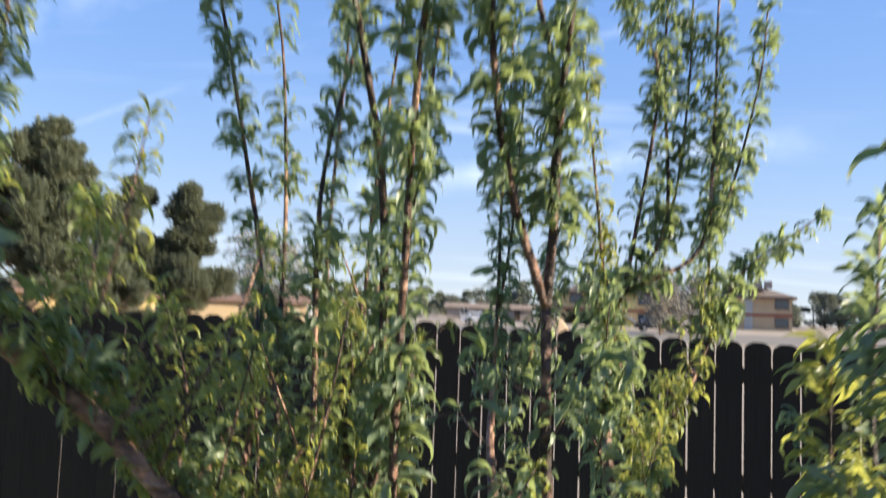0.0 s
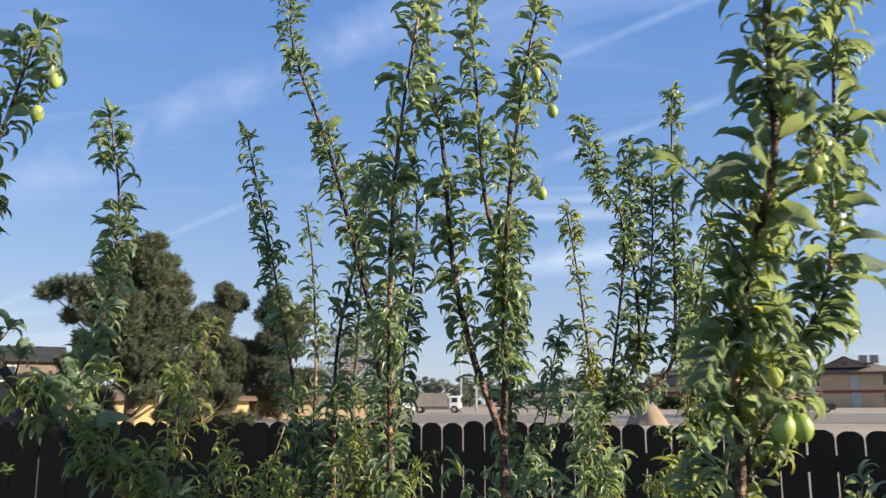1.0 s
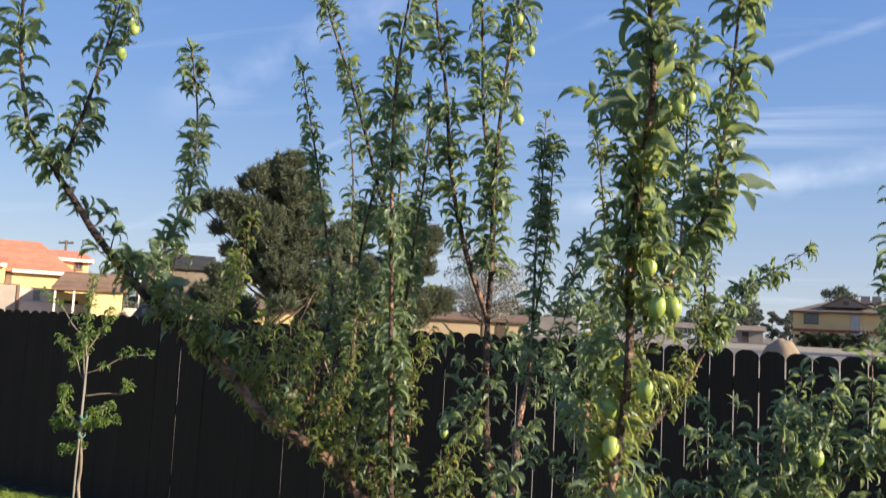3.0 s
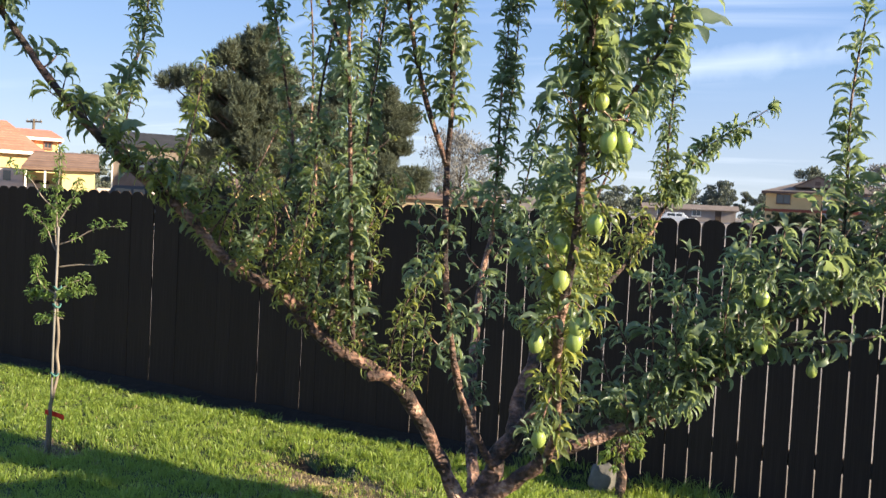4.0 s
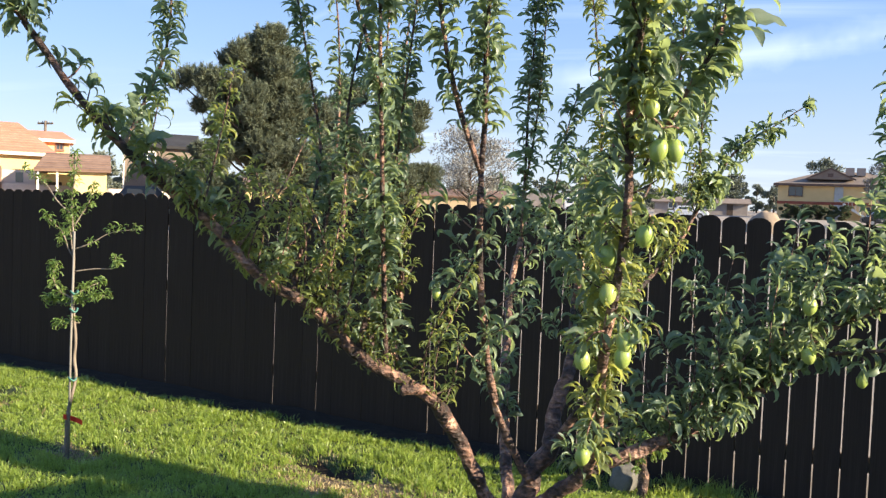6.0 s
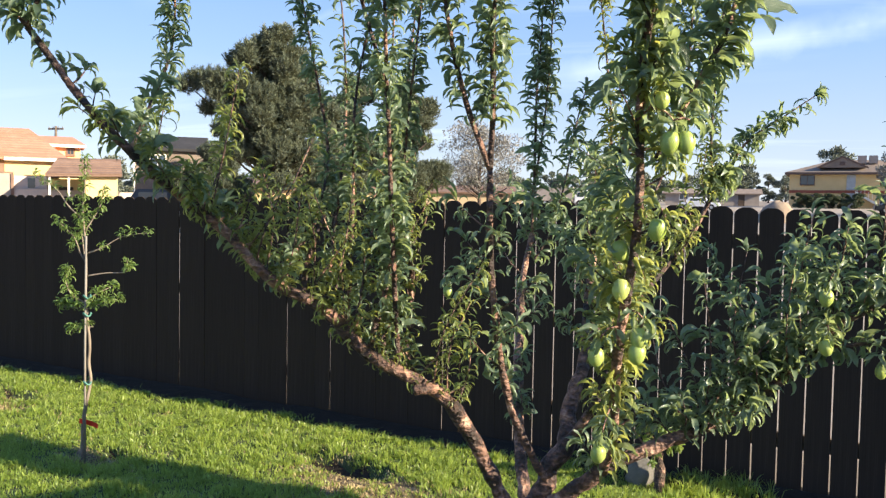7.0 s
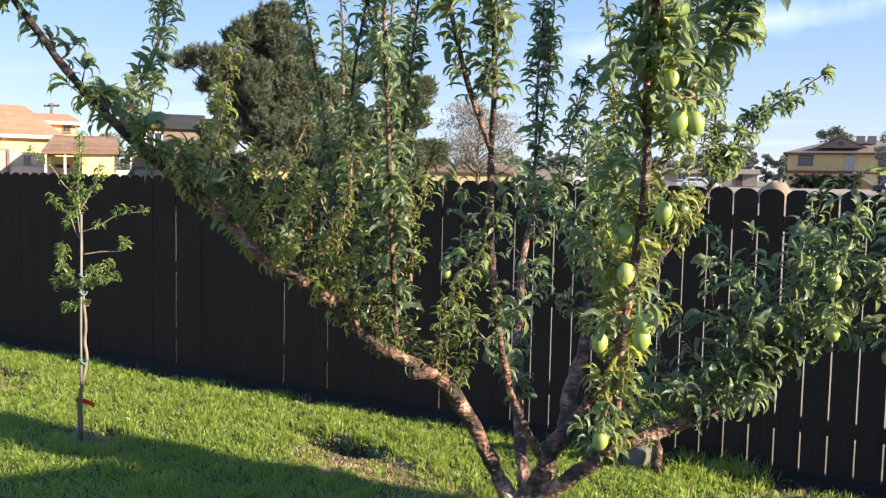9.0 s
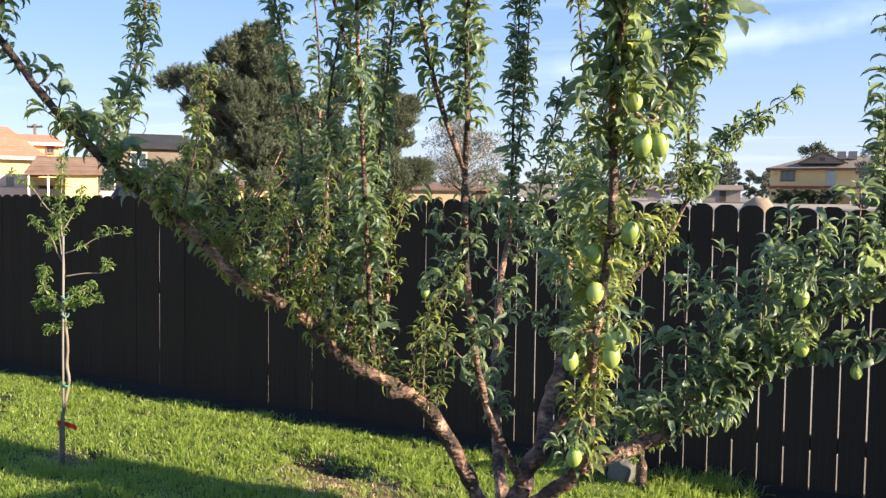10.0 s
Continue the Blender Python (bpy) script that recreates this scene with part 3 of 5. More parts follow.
# ---- houses and other things beyond the fence ----
def gable_roof(bm, x0, x1, y0, y1, eave, ridge, thick=0.14):
    """A roof with its ridge along x, eave to eave in y, closed underneath."""
    m = (y0 + y1) / 2
    v = [(x0, y0, eave), (x1, y0, eave), (x1, m, ridge), (x0, m, ridge), (x0, y1, eave), (x1, y1, eave)]
    low = [(x, y, z - thick) for x, y, z in v]
    solid(bm, v + low, [(0, 1, 2, 3), (3, 2, 5, 4), (7, 6, 9, 8), (8, 9, 10, 11), (0, 6, 7, 1), (4, 5, 11, 10), (1, 7, 8, 2), (2, 8, 11, 5), (0, 3, 9, 6), (3, 4, 10, 9)])


def hip_roof(bm, x0, x1, y0, y1, eave, ridge, hip, thick=0.16):
    m = (y0 + y1) / 2
    v = [(x0, y0, eave), (x1, y0, eave), (x1, y1, eave), (x0, y1, eave), (x0 + hip, m, ridge), (x1 - hip, m, ridge)]
    low = [(x, y, z - thick) for x, y, z in v[:4]]
    solid(bm, v + low, [(0, 1, 5, 4), (1, 2, 5), (2, 3, 4, 5), (3, 0, 4), (9, 8, 7, 6), (0, 6, 7, 1), (1, 7, 8, 2), (2, 8, 9, 3), (3, 9, 6, 0)])


def window(parent, x0, x1, z0, z1, y, frame_mat):
    """A window in a wall that faces -y: a frame proud of the wall, panes set back, a mullion and a sill."""
    bm = bmesh.new()
    w = 0.09
    for a, b, c, d in ((x0 - w, x0, z0 - w, z1 + w), (x1, x1 + w, z0 - w, z1 + w), (x0, x1, z1, z1 + w), (x0, x1, z0 - w, z0)):
        box(bm, a, b, y - 0.07, y + 0.02, c, d)
    win = part("window", bm, frame_mat, parent, local=True)
    m = (x0 + x1) / 2
    part("pane", boxed(x0, m - 0.03, y - 0.03, y - 0.015, z0, z1), GLASS, win, local=True)
    part("pane", boxed(m + 0.03, x1, y - 0.03, y - 0.015, z0, z1), GLASS, win, local=True)
    part("mullion", boxed(m - 0.03, m + 0.03, y - 0.06, y, z0, z1), frame_mat, win, local=True)
    part("sill", boxed(x0 - 0.15, x1 + 0.15, y - 0.13, y - 0.07, z0 - w - 0.06, z0 - w), frame_mat, win, local=True)
    return win


def facing(x, y):
    """A pose on the land whose -y side looks back at the yard."""
    return pose(x, y, 0, 0, 0, -math.degrees(math.atan2(x - 0.4, y + 0.5)))


def orange_house():
    h = thing("house", facing(-37.8, 45.7), "yellow stucco house with an orange clay tile roof", "house")
    g, x1, hip, eave, ridge = 0.5, 2.05, 2.3, 4.30, 6.42
    part("wall", boxed(-14, 1.5, 0.4, 9.0, g, 4.12), PALE_YELLOW, h, local=True)
    bm = bmesh.new()
    hip_roof(bm, -14.6, x1, 0.0, 9.5, eave, ridge, hip)
    roof = part("roof", bm, ORANGE_TILE, h, "orange clay tile roof", local=True)
    rows = 12
    for k in range(rows):
        a, b = k / rows, min(1.0, (k + 1.2) / rows)
        bm = bmesh.new()
        xa, xb, ya, yb = hip * a, hip * b, 4.75 * a - 0.02, 4.75 * b
        za, zb = eave + (ridge - eave) * a, eave + (ridge - eave) * b
        solid(bm, [(-14.6 + xa, ya, za + 0.03), (x1 - xa, ya, za + 0.03), (x1 - xb, yb, zb + 0.01), (-14.6 + xb, yb, zb + 0.01), (-14.6 + xa, ya, za), (x1 - xa, ya, za)], [(0, 1, 2, 3), (4, 5, 1, 0)])
        part("tile_course", bm, ORANGE_TILE, roof, local=True)
    part("fascia", boxed(-1.62, x1 - 0.02, -0.08, -0.03, 4.08, 4.28), CREAM, h, "cream fascia board", local=True)
    part("front_wing", boxed(-9.0, -2.0, -0.7, 0.398, g, 4.32), PALE_YELLOW, h, local=True)
    bm = bmesh.new()
    v = [(-9.3, -1.0, 4.5), (-1.92, -1.0, 4.5), (-1.92, 0.8, 5.0), (-9.3, 0.8, 5.0)]
    solid(bm, v + [(x, y, z - 0.14) for x, y, z in v], [(0, 1, 2, 3), (7, 6, 5, 4), (0, 4, 5, 1), (1, 5, 6, 2), (2, 6, 7, 3), (3, 7, 4, 0)])
    part("front_wing_roof", bm, ORANGE_TILE, h, local=True)
    part("front_fascia", boxed(-9.3, -1.9, -1.08, -1.02, 4.34, 4.54), CREAM, h, local=True)
    # brown panel added in place of the dark recess beside the front wing
    part("shutter", boxed(-1.95, -1.6, 0.31, 0.39, 2.6, 4.06, 0.01), BROWN_SHINGLE, h, "brown panel standing in for a dark recess", local=True)
    part("side_wing", boxed(0.6, 2.95, 4.4, 7.6, g, 5.30), PALE_YELLOW, h, local=True)
    bm = bmesh.new()
    hip_roof(bm, -1.6, 3.28, 4.0, 8.0, 5.45, 6.08, 0.75)
    part("wing_roof", bm, ORANGE_TILE, h, local=True)
    part("wing_fascia", boxed(0.9, 3.26, 3.92, 3.98, 5.24, 5.44), CREAM, h, local=True)
    window(h, 2.14, 2.5, 4.82, 5.14, 4.4, BROWN_SHINGLE)
    window(h, -3.4, -2.4, 2.2, 3.3, -0.7, CREAM)
    return h


def brown_shed():
    h = thing("shed", facing(-33.2, 44.2), "low outbuilding with a brown hipped roof, open porch and yellow wall", "shed")
    g = 0.45
    part("wall", boxed(0.25, 2.06, 0.4, 4.0, g, 3.12), PALE_YELLOW, h, local=True)
    part("back_wall", boxed(-1.7, 0.248, 3.6, 4.0, g, 3.0), PALE_YELLOW, h, local=True)
    bm = bmesh.new()
    v = [(-1.95, 0, 3.18), (2.3, 0, 3.28), (2.3, 4.4, 3.28), (-1.95, 4.4, 3.18), (-1.3, 2.2, 4.25), (2.3, 2.2, 4.27)]
    low = [(x, y, z - 0.13) for x, y, z in v[:4]]
    solid(bm, v + low, [(0, 1, 5, 4), (1, 2, 5), (2, 3, 4, 5), (3, 0, 4), (9, 8, 7, 6), (0, 6, 7, 1), (1, 7, 8, 2), (2, 8, 9, 3), (3, 9, 6, 0)])
    roof = part("roof", bm, BROWN_SHINGLE, h, "brown shingle roof", local=True)
    for k in range(7):
        a, b = k / 7, min(1.0, (k + 1.2) / 7)
        bm = bmesh.new()
        solid(bm, [(-1.95 + 0.65 * a, 2.2 * a - 0.02, 3.18 + 1.07 * a + 0.05), (2.3, 2.2 * a - 0.02, 3.28 + 0.99 * a + 0.05), (2.3, 2.2 * b, 3.28 + 0.99 * b + 0.02), (-1.95 + 0.65 * b, 2.2 * b, 3.18 + 1.07 * b + 0.02), (-1.95 + 0.65 * a, 2.2 * a - 0.02, 3.17 + 1.07 * a), (2.3, 2.2 * a - 0.02, 3.27 + 0.99 * a)], [(0, 1, 2, 3), (4, 5, 1, 0)])
        part("shingle_course", bm, BROWN_SHINGLE, roof, local=True)
    for x in (-1.78, -0.74):
        part("post", boxed(x, x + 0.12, 0.15, 0.27, g, 3.08), CREAM, h, "cream porch post", local=True)
    part("door", boxed(-1.3, -0.45, 3.53, 3.597, g, 2.5, 0.01), DARK_BARK, h, "dark plank door", local=True)
    return h


def grey_house():
    """A dark-roofed building that rises behind the shed."""
    h = thing("house", facing(-37.1, 59.6), "grey two-storey house with a dark roof behind the shed", "house")
    part("wall", boxed(-2.3, 2.9, 0.4, 7.0, 0.9, 5.75), GREY_SHINGLE, h, local=True)
    bm = bmesh.new()
    gable_roof(bm, -2.7, 3.3, 0.0, 7.4, 5.85, 7.05, 0.2)
    part("roof", bm, DARK_SHINGLE, h, "dark shingle roof", local=True)
    part("corner_board", boxed(-2.42, -2.305, 0.3, 0.42, 0.9, 5.7), CREAM, h, "white corner board", local=True)
    window(h, -1.2, -0.1, 4.3, 5.3, 0.4, CREAM)
    return h


def block_wall():
    w = thing("block_wall", facing(-40.6, 41.6), "grey concrete block garden wall beside the houses", "wall")
    g = 0.4
    for k in range(6):
        x = -14.26 + 3.0 * k
        part("panel", boxed(x, x + 2.94, 0, 0.2, g, 3.24, 0.01), BLOCK, w, local=True)
        part("pillar", boxed(x - 0.16, x + 0.16, -0.06, 0.26, g, 3.26, 0.01), BLOCK, w, local=True)
    part("coping", boxed(-14.4, 3.7, -0.05, 0.25, 3.262, 3.34, 0.01), BROWN_SHINGLE, w, "dark coping", local=True)
    part("pillar", boxed(3.55, 3.71, -0.08, 0.28, g, 3.255, 0.01), BROWN_SHINGLE, w, local=True)
    pale = part("pale_wall", boxed(3.73, 5.6, 0.3, 0.5, g, 3.12, 0.01), PINK_STUCCO, w, "pale pinkish stucco wall", local=True)
    part("opening", boxed(4.5, 4.92, 0.27, 0.297, 2.4, 3.0), GLASS, pale, local=True)
    for k in range(7):
        x = 3.75 + 2.0 * k
        part("panel", boxed(x, x + 1.96, 0.02, 0.18, g, 2.32 - 0.03 * k, 0.01), PINK_STUCCO, w, "low pale wall panel", local=True)
    return w


def apartment_house(x, y, label, wide=(-6.6, 10.0), wall=YELLOW, stairs=True):
    h = thing("house", facing(x, y), label, "house", "two-storey houses beyond the street")
    g = land(x, y) - 0.1
    x0, x1 = wide
    part("wall", boxed(x0, x1, 0.6, 9.6, g, 7.15), wall, h, local=True)
    bm = bmesh.new()
    hip_roof(bm, x0 - 0.6, x1 + 0.6, 0, 10.2, 7.3, 9.2, 6.0, 0.3)
    roof = part("roof", bm, GREY_SHINGLE, h, "grey-brown shingle hip roof", local=True)
    part("fascia", boxed(x0 - 0.6, x1 + 0.6, -0.07, -0.005, 7.0, 7.3), BROWN_TRIM, h, "dark brown fascia board", local=True)
    bm = bmesh.new()
    solid(bm, [(-2.9, 0.5, 7.95), (2.9, 0.5, 7.95), (0, 0.5, 9.3), (-2.9, 5.0, 7.95), (2.9, 5.0, 7.95), (0, 5.0, 9.3)], [(0, 1, 2), (1, 4, 5, 2), (4, 3, 5), (3, 0, 2, 5), (0, 3, 4, 1)])
    gable = part("front_gable", bm, GREY_SHINGLE, roof, local=True)
    bm = bmesh.new()
    for a, b in (((-3.2, 7.8), (0, 9.3)), ((0, 9.3), (3.2, 7.8))):
        solid(bm, [(a[0], 0.40, a[1]), (b[0], 0.40, b[1]), (b[0], 0.40, b[1] + 0.22), (a[0], 0.40, a[1] + 0.22), (a[0], 0.55, a[1]), (b[0], 0.55, b[1]), (b[0], 0.55, b[1] + 0.22), (a[0], 0.55, a[1] + 0.22)], [(0, 1, 2, 3), (7, 6, 5, 4), (3, 2, 6, 7), (0, 4, 5, 1), (0, 3, 7, 4), (1, 5, 6, 2)])
    part("barge_board", bm, BROWN_TRIM, roof, local=True)
    part("vent", boxed(-0.35, 0.35, 0.42, 0.5, 8.25, 8.75), BROWN_TRIM, roof, local=True)
    part("belt_course", boxed(x0 - 0.05, x1 + 0.05, 0.5, 0.6, 4.45, 4.85), RED_TRIM, h, "rust red painted belt course", local=True)
    for cx in (-4.3, 5.6):
        window(h, cx - 0.85, cx + 0.85, 5.65, 6.85, 0.6, BROWN_TRIM)
        window(h, cx - 0.85, cx + 0.85, 3.0, 4.2, 0.6, BROWN_TRIM)
    part("door", boxed(0.6, 1.7, 0.5, 0.6, 4.9, 6.95, 0.02), STEEL, h, "pale grey upper door", local=True)
    part("door", boxed(0.6, 1.7, 0.5, 0.6, g + 0.1, g + 2.2, 0.02), STEEL, h, "pale grey lower door", local=True)
    for cx in (1.9, 3.3):
        part("cooler", boxed(cx, cx + 1.1, 3.0, 4.1, 8.6, 9.7, 0.04), BLOCK, roof, "dull grey rooftop cooler", local=True)
    if stairs:
        flight = thing("staircase", facing(x, y), "outdoor staircase with a cream stringer against the house", "stairs")
        for k in range(14):
            part("tread", boxed(1.8 + 0.28 * k, 2.1 + 0.28 * k, -0.5, 0.45, 4.55 - 0.17 * k, 4.61 - 0.17 * k), BLOCK, flight, local=True)
        for yy in (-0.56, 0.46):
            bm = bmesh.new()
            solid(bm, [(1.7, yy, 4.45), (5.8, yy, 1.96), (5.8, yy, 2.26), (1.7, yy, 4.75), (1.7, yy + 0.05, 4.45), (5.8, yy + 0.05, 1.96), (5.8, yy + 0.05, 2.26), (1.7, yy + 0.05, 4.75)], [(0, 1, 2, 3), (7, 6, 5, 4), (3, 2, 6, 7), (0, 4, 5, 1), (0, 3, 7, 4), (1, 5, 6, 2)])
            part("stringer", bm, CREAM, flight, local=True)
        for k in range(9):
            xx = 1.9 + 0.46 * k
            part("baluster", boxed(xx, xx + 0.05, -0.58, -0.53, 4.5 - 0.607 * (xx - 1.8), 5.5 - 0.607 * (xx - 1.8)), CREAM, flight, local=True)
    return h


def low_house(x, y, wide, eave, ridge, wall, roof_mat, label, deep=7.0, plain=False):
    h = thing("house", facing(x, y), label, "house", "low houses beyond the fence")
    g = land(x, y) - 0.15
    part("wall", boxed(-wide / 2, wide / 2, 0.4, deep, g, g + eave), wall, h, local=True)
    bm = bmesh.new()
    gable_roof(bm, -wide / 2 - 0.5, wide / 2 + 0.5, 0, deep + 0.4, g + eave + 0.08, g + ridge)
    part("roof", bm, roof_mat, h, local=True)
    for cx in (() if plain else (-wide * 0.3, wide * 0.08)):
        window(h, cx - 0.6, cx + 0.6, g + 1.1, g + 2.1, 0.4, CREAM)
    part("door", boxed(wide * 0.28, wide * 0.28 + 0.95, 0.32, 0.4, g + 0.1, g + 2.15, 0.02), DARK_BARK, h, local=True)
    return h


def wheel(parent, x, y, z, r):
    bm = bmesh.new()
    bmesh.ops.create_cone(bm, cap_ends=True, segments=18, radius1=r, radius2=r, depth=0.22, matrix=pose(x, y, z, 90))
    w = part("wheel", bm, RUBBER, parent, local=True)
    bm = bmesh.new()
    bmesh.ops.create_cone(bm, cap_ends=True, segments=14, radius1=r * 0.6, radius2=r * 0.55, depth=0.24, matrix=pose(x, y, z, 90))
    part("rim", bm, STEEL, w, local=True)


def car(x, y, turn, paint, label, long=4.5, high=1.45):
    c = thing("car", pose(x, y, land(x, y) + 0.04, 0, 0, turn), label, "car", "parked cars")
    bm = bmesh.new()
    box(bm, -long / 2, long / 2, -0.85, 0.85, 0.28, high * 0.6, 0.12)
    part("body", bm, paint, c, local=True)
    bm = bmesh.new()
    solid(bm, [(-long * 0.36, -0.78, high * 0.58), (long * 0.3, -0.78, high * 0.58), (long * 0.14, -0.66, high), (-long * 0.24, -0.66, high), (-long * 0.36, 0.78, high * 0.58), (long * 0.3, 0.78, high * 0.58), (long * 0.14, 0.66, high), (-long * 0.24, 0.66, high)], [(0, 1, 2, 3), (7, 6, 5, 4), (3, 2, 6, 7), (0, 3, 7, 4), (1, 5, 6, 2), (0, 4, 5, 1)])
    bmesh.ops.bevel(bm, geom=list(bm.edges), offset=0.05, segments=2, affect="EDGES")
    cabin = part("cabin", bm, paint, c, local=True)
    for yy in (-0.745, 0.735):
        part("window", boxed(-long * 0.22, -long * 0.03, yy, yy + 0.01, high * 0.66, high * 0.9), GLASS, cabin, local=True)
        part("window", boxed(long * 0.0, long * 0.14, yy, yy + 0.01, high * 0.66, high * 0.9), GLASS, cabin, local=True)
    for xx in (-long * 0.3, long * 0.3):
        for yy in (-0.78, 0.78):
            wheel(c, xx, yy, 0.32, 0.32)
    return c


def box_truck(x, y, turn):
    c = thing("truck", pose(x, y, land(x, y) + 0.04, 0, 0, turn), "grey box truck with a white cab parked along the street", "truck")
    part("cargo_box", boxed(-3.2, 1.4, -1.1, 1.1, 0.75, 2.45, 0.05), BLOCK, c, "grey cargo box", local=True)
    part("cab", boxed(1.5, 3.0, -1.0, 1.0, 0.5, 2.1, 0.14), WHITE_PAINT, c, "white cab", local=True)
    part("windscreen", boxed(2.97, 3.02, -0.85, 0.85, 1.3, 1.9), GLASS, c, local=True)
    part("side_window", boxed(1.9, 2.6, -1.02, -0.99, 1.3, 1.85), GLASS, c, local=True)
    part("chassis", boxed(-3.1, 2.9, -0.6, 0.6, 0.45, 0.74), STEEL, c, local=True)
    for xx in (-2.1, 2.2):
        for yy in (-0.9, 0.9):
            wheel(c, xx, yy, 0.45, 0.45)
    return c


def lamp_post(x, y, high):
    z = land(x, y)
    c = thing("street_lamp", (x, y, z), "tall grey steel lamp post beside the street", "lamp post", "street lamps")
    bm = bmesh.new()
    tube(bm, [Vector((x, y, z - 0.1 + high * k / 6)) for k in range(7)], 0.13, 0.09, 8)
    part("pole", bm, STEEL, c, smooth=True)
    bm = bmesh.new()
    tube(bm, smooth_line([(x, y, z + high), (x - 0.5, y, z + high + 0.25), (x - 1.2, y, z + high + 0.3)], 0.2), 0.06, 0.045, 6)
    part("arm", bm, STEEL, c, smooth=True)
    part("lamp_head", boxed(x - 1.75, x - 1.15, y - 0.14, y + 0.14, z + high + 0.22, z + high + 0.36, 0.04), STEEL, c)
    return c


def utility_pole(x, y, high):
    z = land(x, y)
    c = thing("utility_pole", (x, y, z), "weathered wooden utility pole with a crossarm", "utility pole")
    bm = bmesh.new()
    tube(bm, [Vector((x, y, z - 0.1 + high * k / 6)) for k in range(7)], 0.17, 0.12, 8)
    part("pole", bm, POLE_WOOD, c, smooth=True)
    part("crossarm", boxed(x - 0.85, x + 0.85, y - 0.05, y + 0.05, z + high - 0.45, z + high - 0.28), POLE_WOOD, c)
    for dx in (-0.75, -0.3, 0.3, 0.75):
        part("insulator", boxed(x + dx - 0.04, x + dx + 0.04, y - 0.04, y + 0.04, z + high - 0.28, z + high - 0.12, 0.01), STEEL, c)
    return c


def sand_mound(x, y, r, high):
    bm, rings, sides = bmesh.new(), 9, 30
    z = land(x, y)
    loops = []
    for i in range(rings + 1):
        t = i / rings
        loop = []
        for k in range(sides):
            a = 2 * math.pi * k / sides
            w = r * t * (1 + 0.14 * noise.noise(Vector((math.cos(a) * 2, math.sin(a) * 2, t * 2))))
            loop.append(bm.verts.new((x + math.cos(a) * w, y + math.sin(a) * w, z - 0.1 + (high + 0.1) * (1 - t ** 2.2) * (1 + 0.08 * noise.noise(Vector((math.cos(a), math.sin(a), 4 * t)))))))
        loops.append(loop)
    for a, b in zip(loops, loops[1:]):
        for k in range(sides):
            bm.faces.new((a[k], b[k], b[(k + 1) % sides], a[(k + 1) % sides]))
    return tagged(part("sand_mound", bm, SAND, None, smooth=True), "mound of tan sand beyond the fence", "sand mound")


def crown_tree(name, x, y, high, wide, clumps, per, blade, mat, seed, label, shape="round", trunk=0.25, low=0.25, group="", gap=0.5, bark=None):
    """A tree with a tapered trunk, limbs to its clumps, and a crown of many small leaves or sprays of needles."""
    rng = random.Random(seed)
    z = land(x, y)
    t = thing(name, (x, y, z), label, "tree", group)
    bm = bmesh.new()
    stem = smooth_line([(x, y, z - 0.1), (x + rng.uniform(-.02, .02) * high, y, z + high * 0.4), (x + rng.uniform(-.03, .03) * high, y, z + high * 0.92)], high / 14)
    tube(bm, stem, trunk, trunk * 0.15, 8)
    part("trunk", bm, bark or DARK_BARK, t, smooth=True)
    vs, draw = [], np.random.RandomState(seed)
    for c in range(clumps):
        f = low + (1 - low) * (c + rng.random()) / clumps
        if shape == "pine":
            reach = wide * 0.5 * (1.0 - (f - low) / (1 - low) * 0.97) ** 0.62 * rng.uniform(0.3, 1.0)
        else:
            reach = wide * 0.5 * math.sqrt(max(0.04, 1 - ((f - low) / (1 - low) * 2 - 0.85) ** 2 * 0.75)) * rng.uniform(0.25, 1.0)
        a = rng.uniform(0, 6.283)
        h = z + high * min(f, 0.97)
        cx, cy = x + math.cos(a) * reach, y + math.sin(a) * reach
        tip = Vector((cx, cy, h))
        root = Vector((x, y, h - reach * (0.25 if shape == "pine" else 0.7)))
        one = bmesh.new()
        tube(one, smooth_line([root, root.lerp(tip, 0.55) + Vector((0, 0, -0.04 * reach)), tip], max(0.3, reach / 5)), trunk * 0.28 * (1.1 - f) + 0.02, 0.015, 5)
        part("limb", one, bark or DARK_BARK, t, smooth=True)
        rx = wide * (rng.uniform(0.06, 0.115) if shape == "pine" else rng.uniform(0.11, 0.20))
        rz = rx * rng.uniform(0.5, 0.85)
        count = int(per * rng.uniform(0.6, 1.3))
        q = draw.uniform(-1, 1, (count * 2, 3))
        far = np.linalg.norm(q, axis=1)
        q = q[(far < 1) & (draw.uniform(0, 1, len(q)) > gap * (1 - far))][:count]
        p = np.array((cx, cy, h)) + q * (rx, rx, rz)
        d = q + (0, 0, 0.45) + draw.uniform(-0.7, 0.7, q.shape)
        d /= np.linalg.norm(d, axis=1, keepdims=True)
        s = np.cross(d, draw.normal(0, 1, q.shape))
        s *= blade[1] * draw.uniform(0.6, 1.2, (len(q), 1)) / np.linalg.norm(s, axis=1, keepdims=True)
        d *= blade[0] * draw.uniform(0.3, 0.65, (len(q), 1))
        vs.append(np.stack([p - d, p + s, p + d, p - s], axis=1).reshape(-1, 3))
    vs = np.concatenate(vs)
    k = 4 * np.arange(len(vs) // 4)
    ts = np.stack([k, k + 1, k + 2, k, k + 2, k + 3], axis=1).reshape(-1, 3)
    me = mesh_of("crown", vs, ts, mat)
    tagged(attach(new("crown", me), t), "", kind="stuff")
    return t


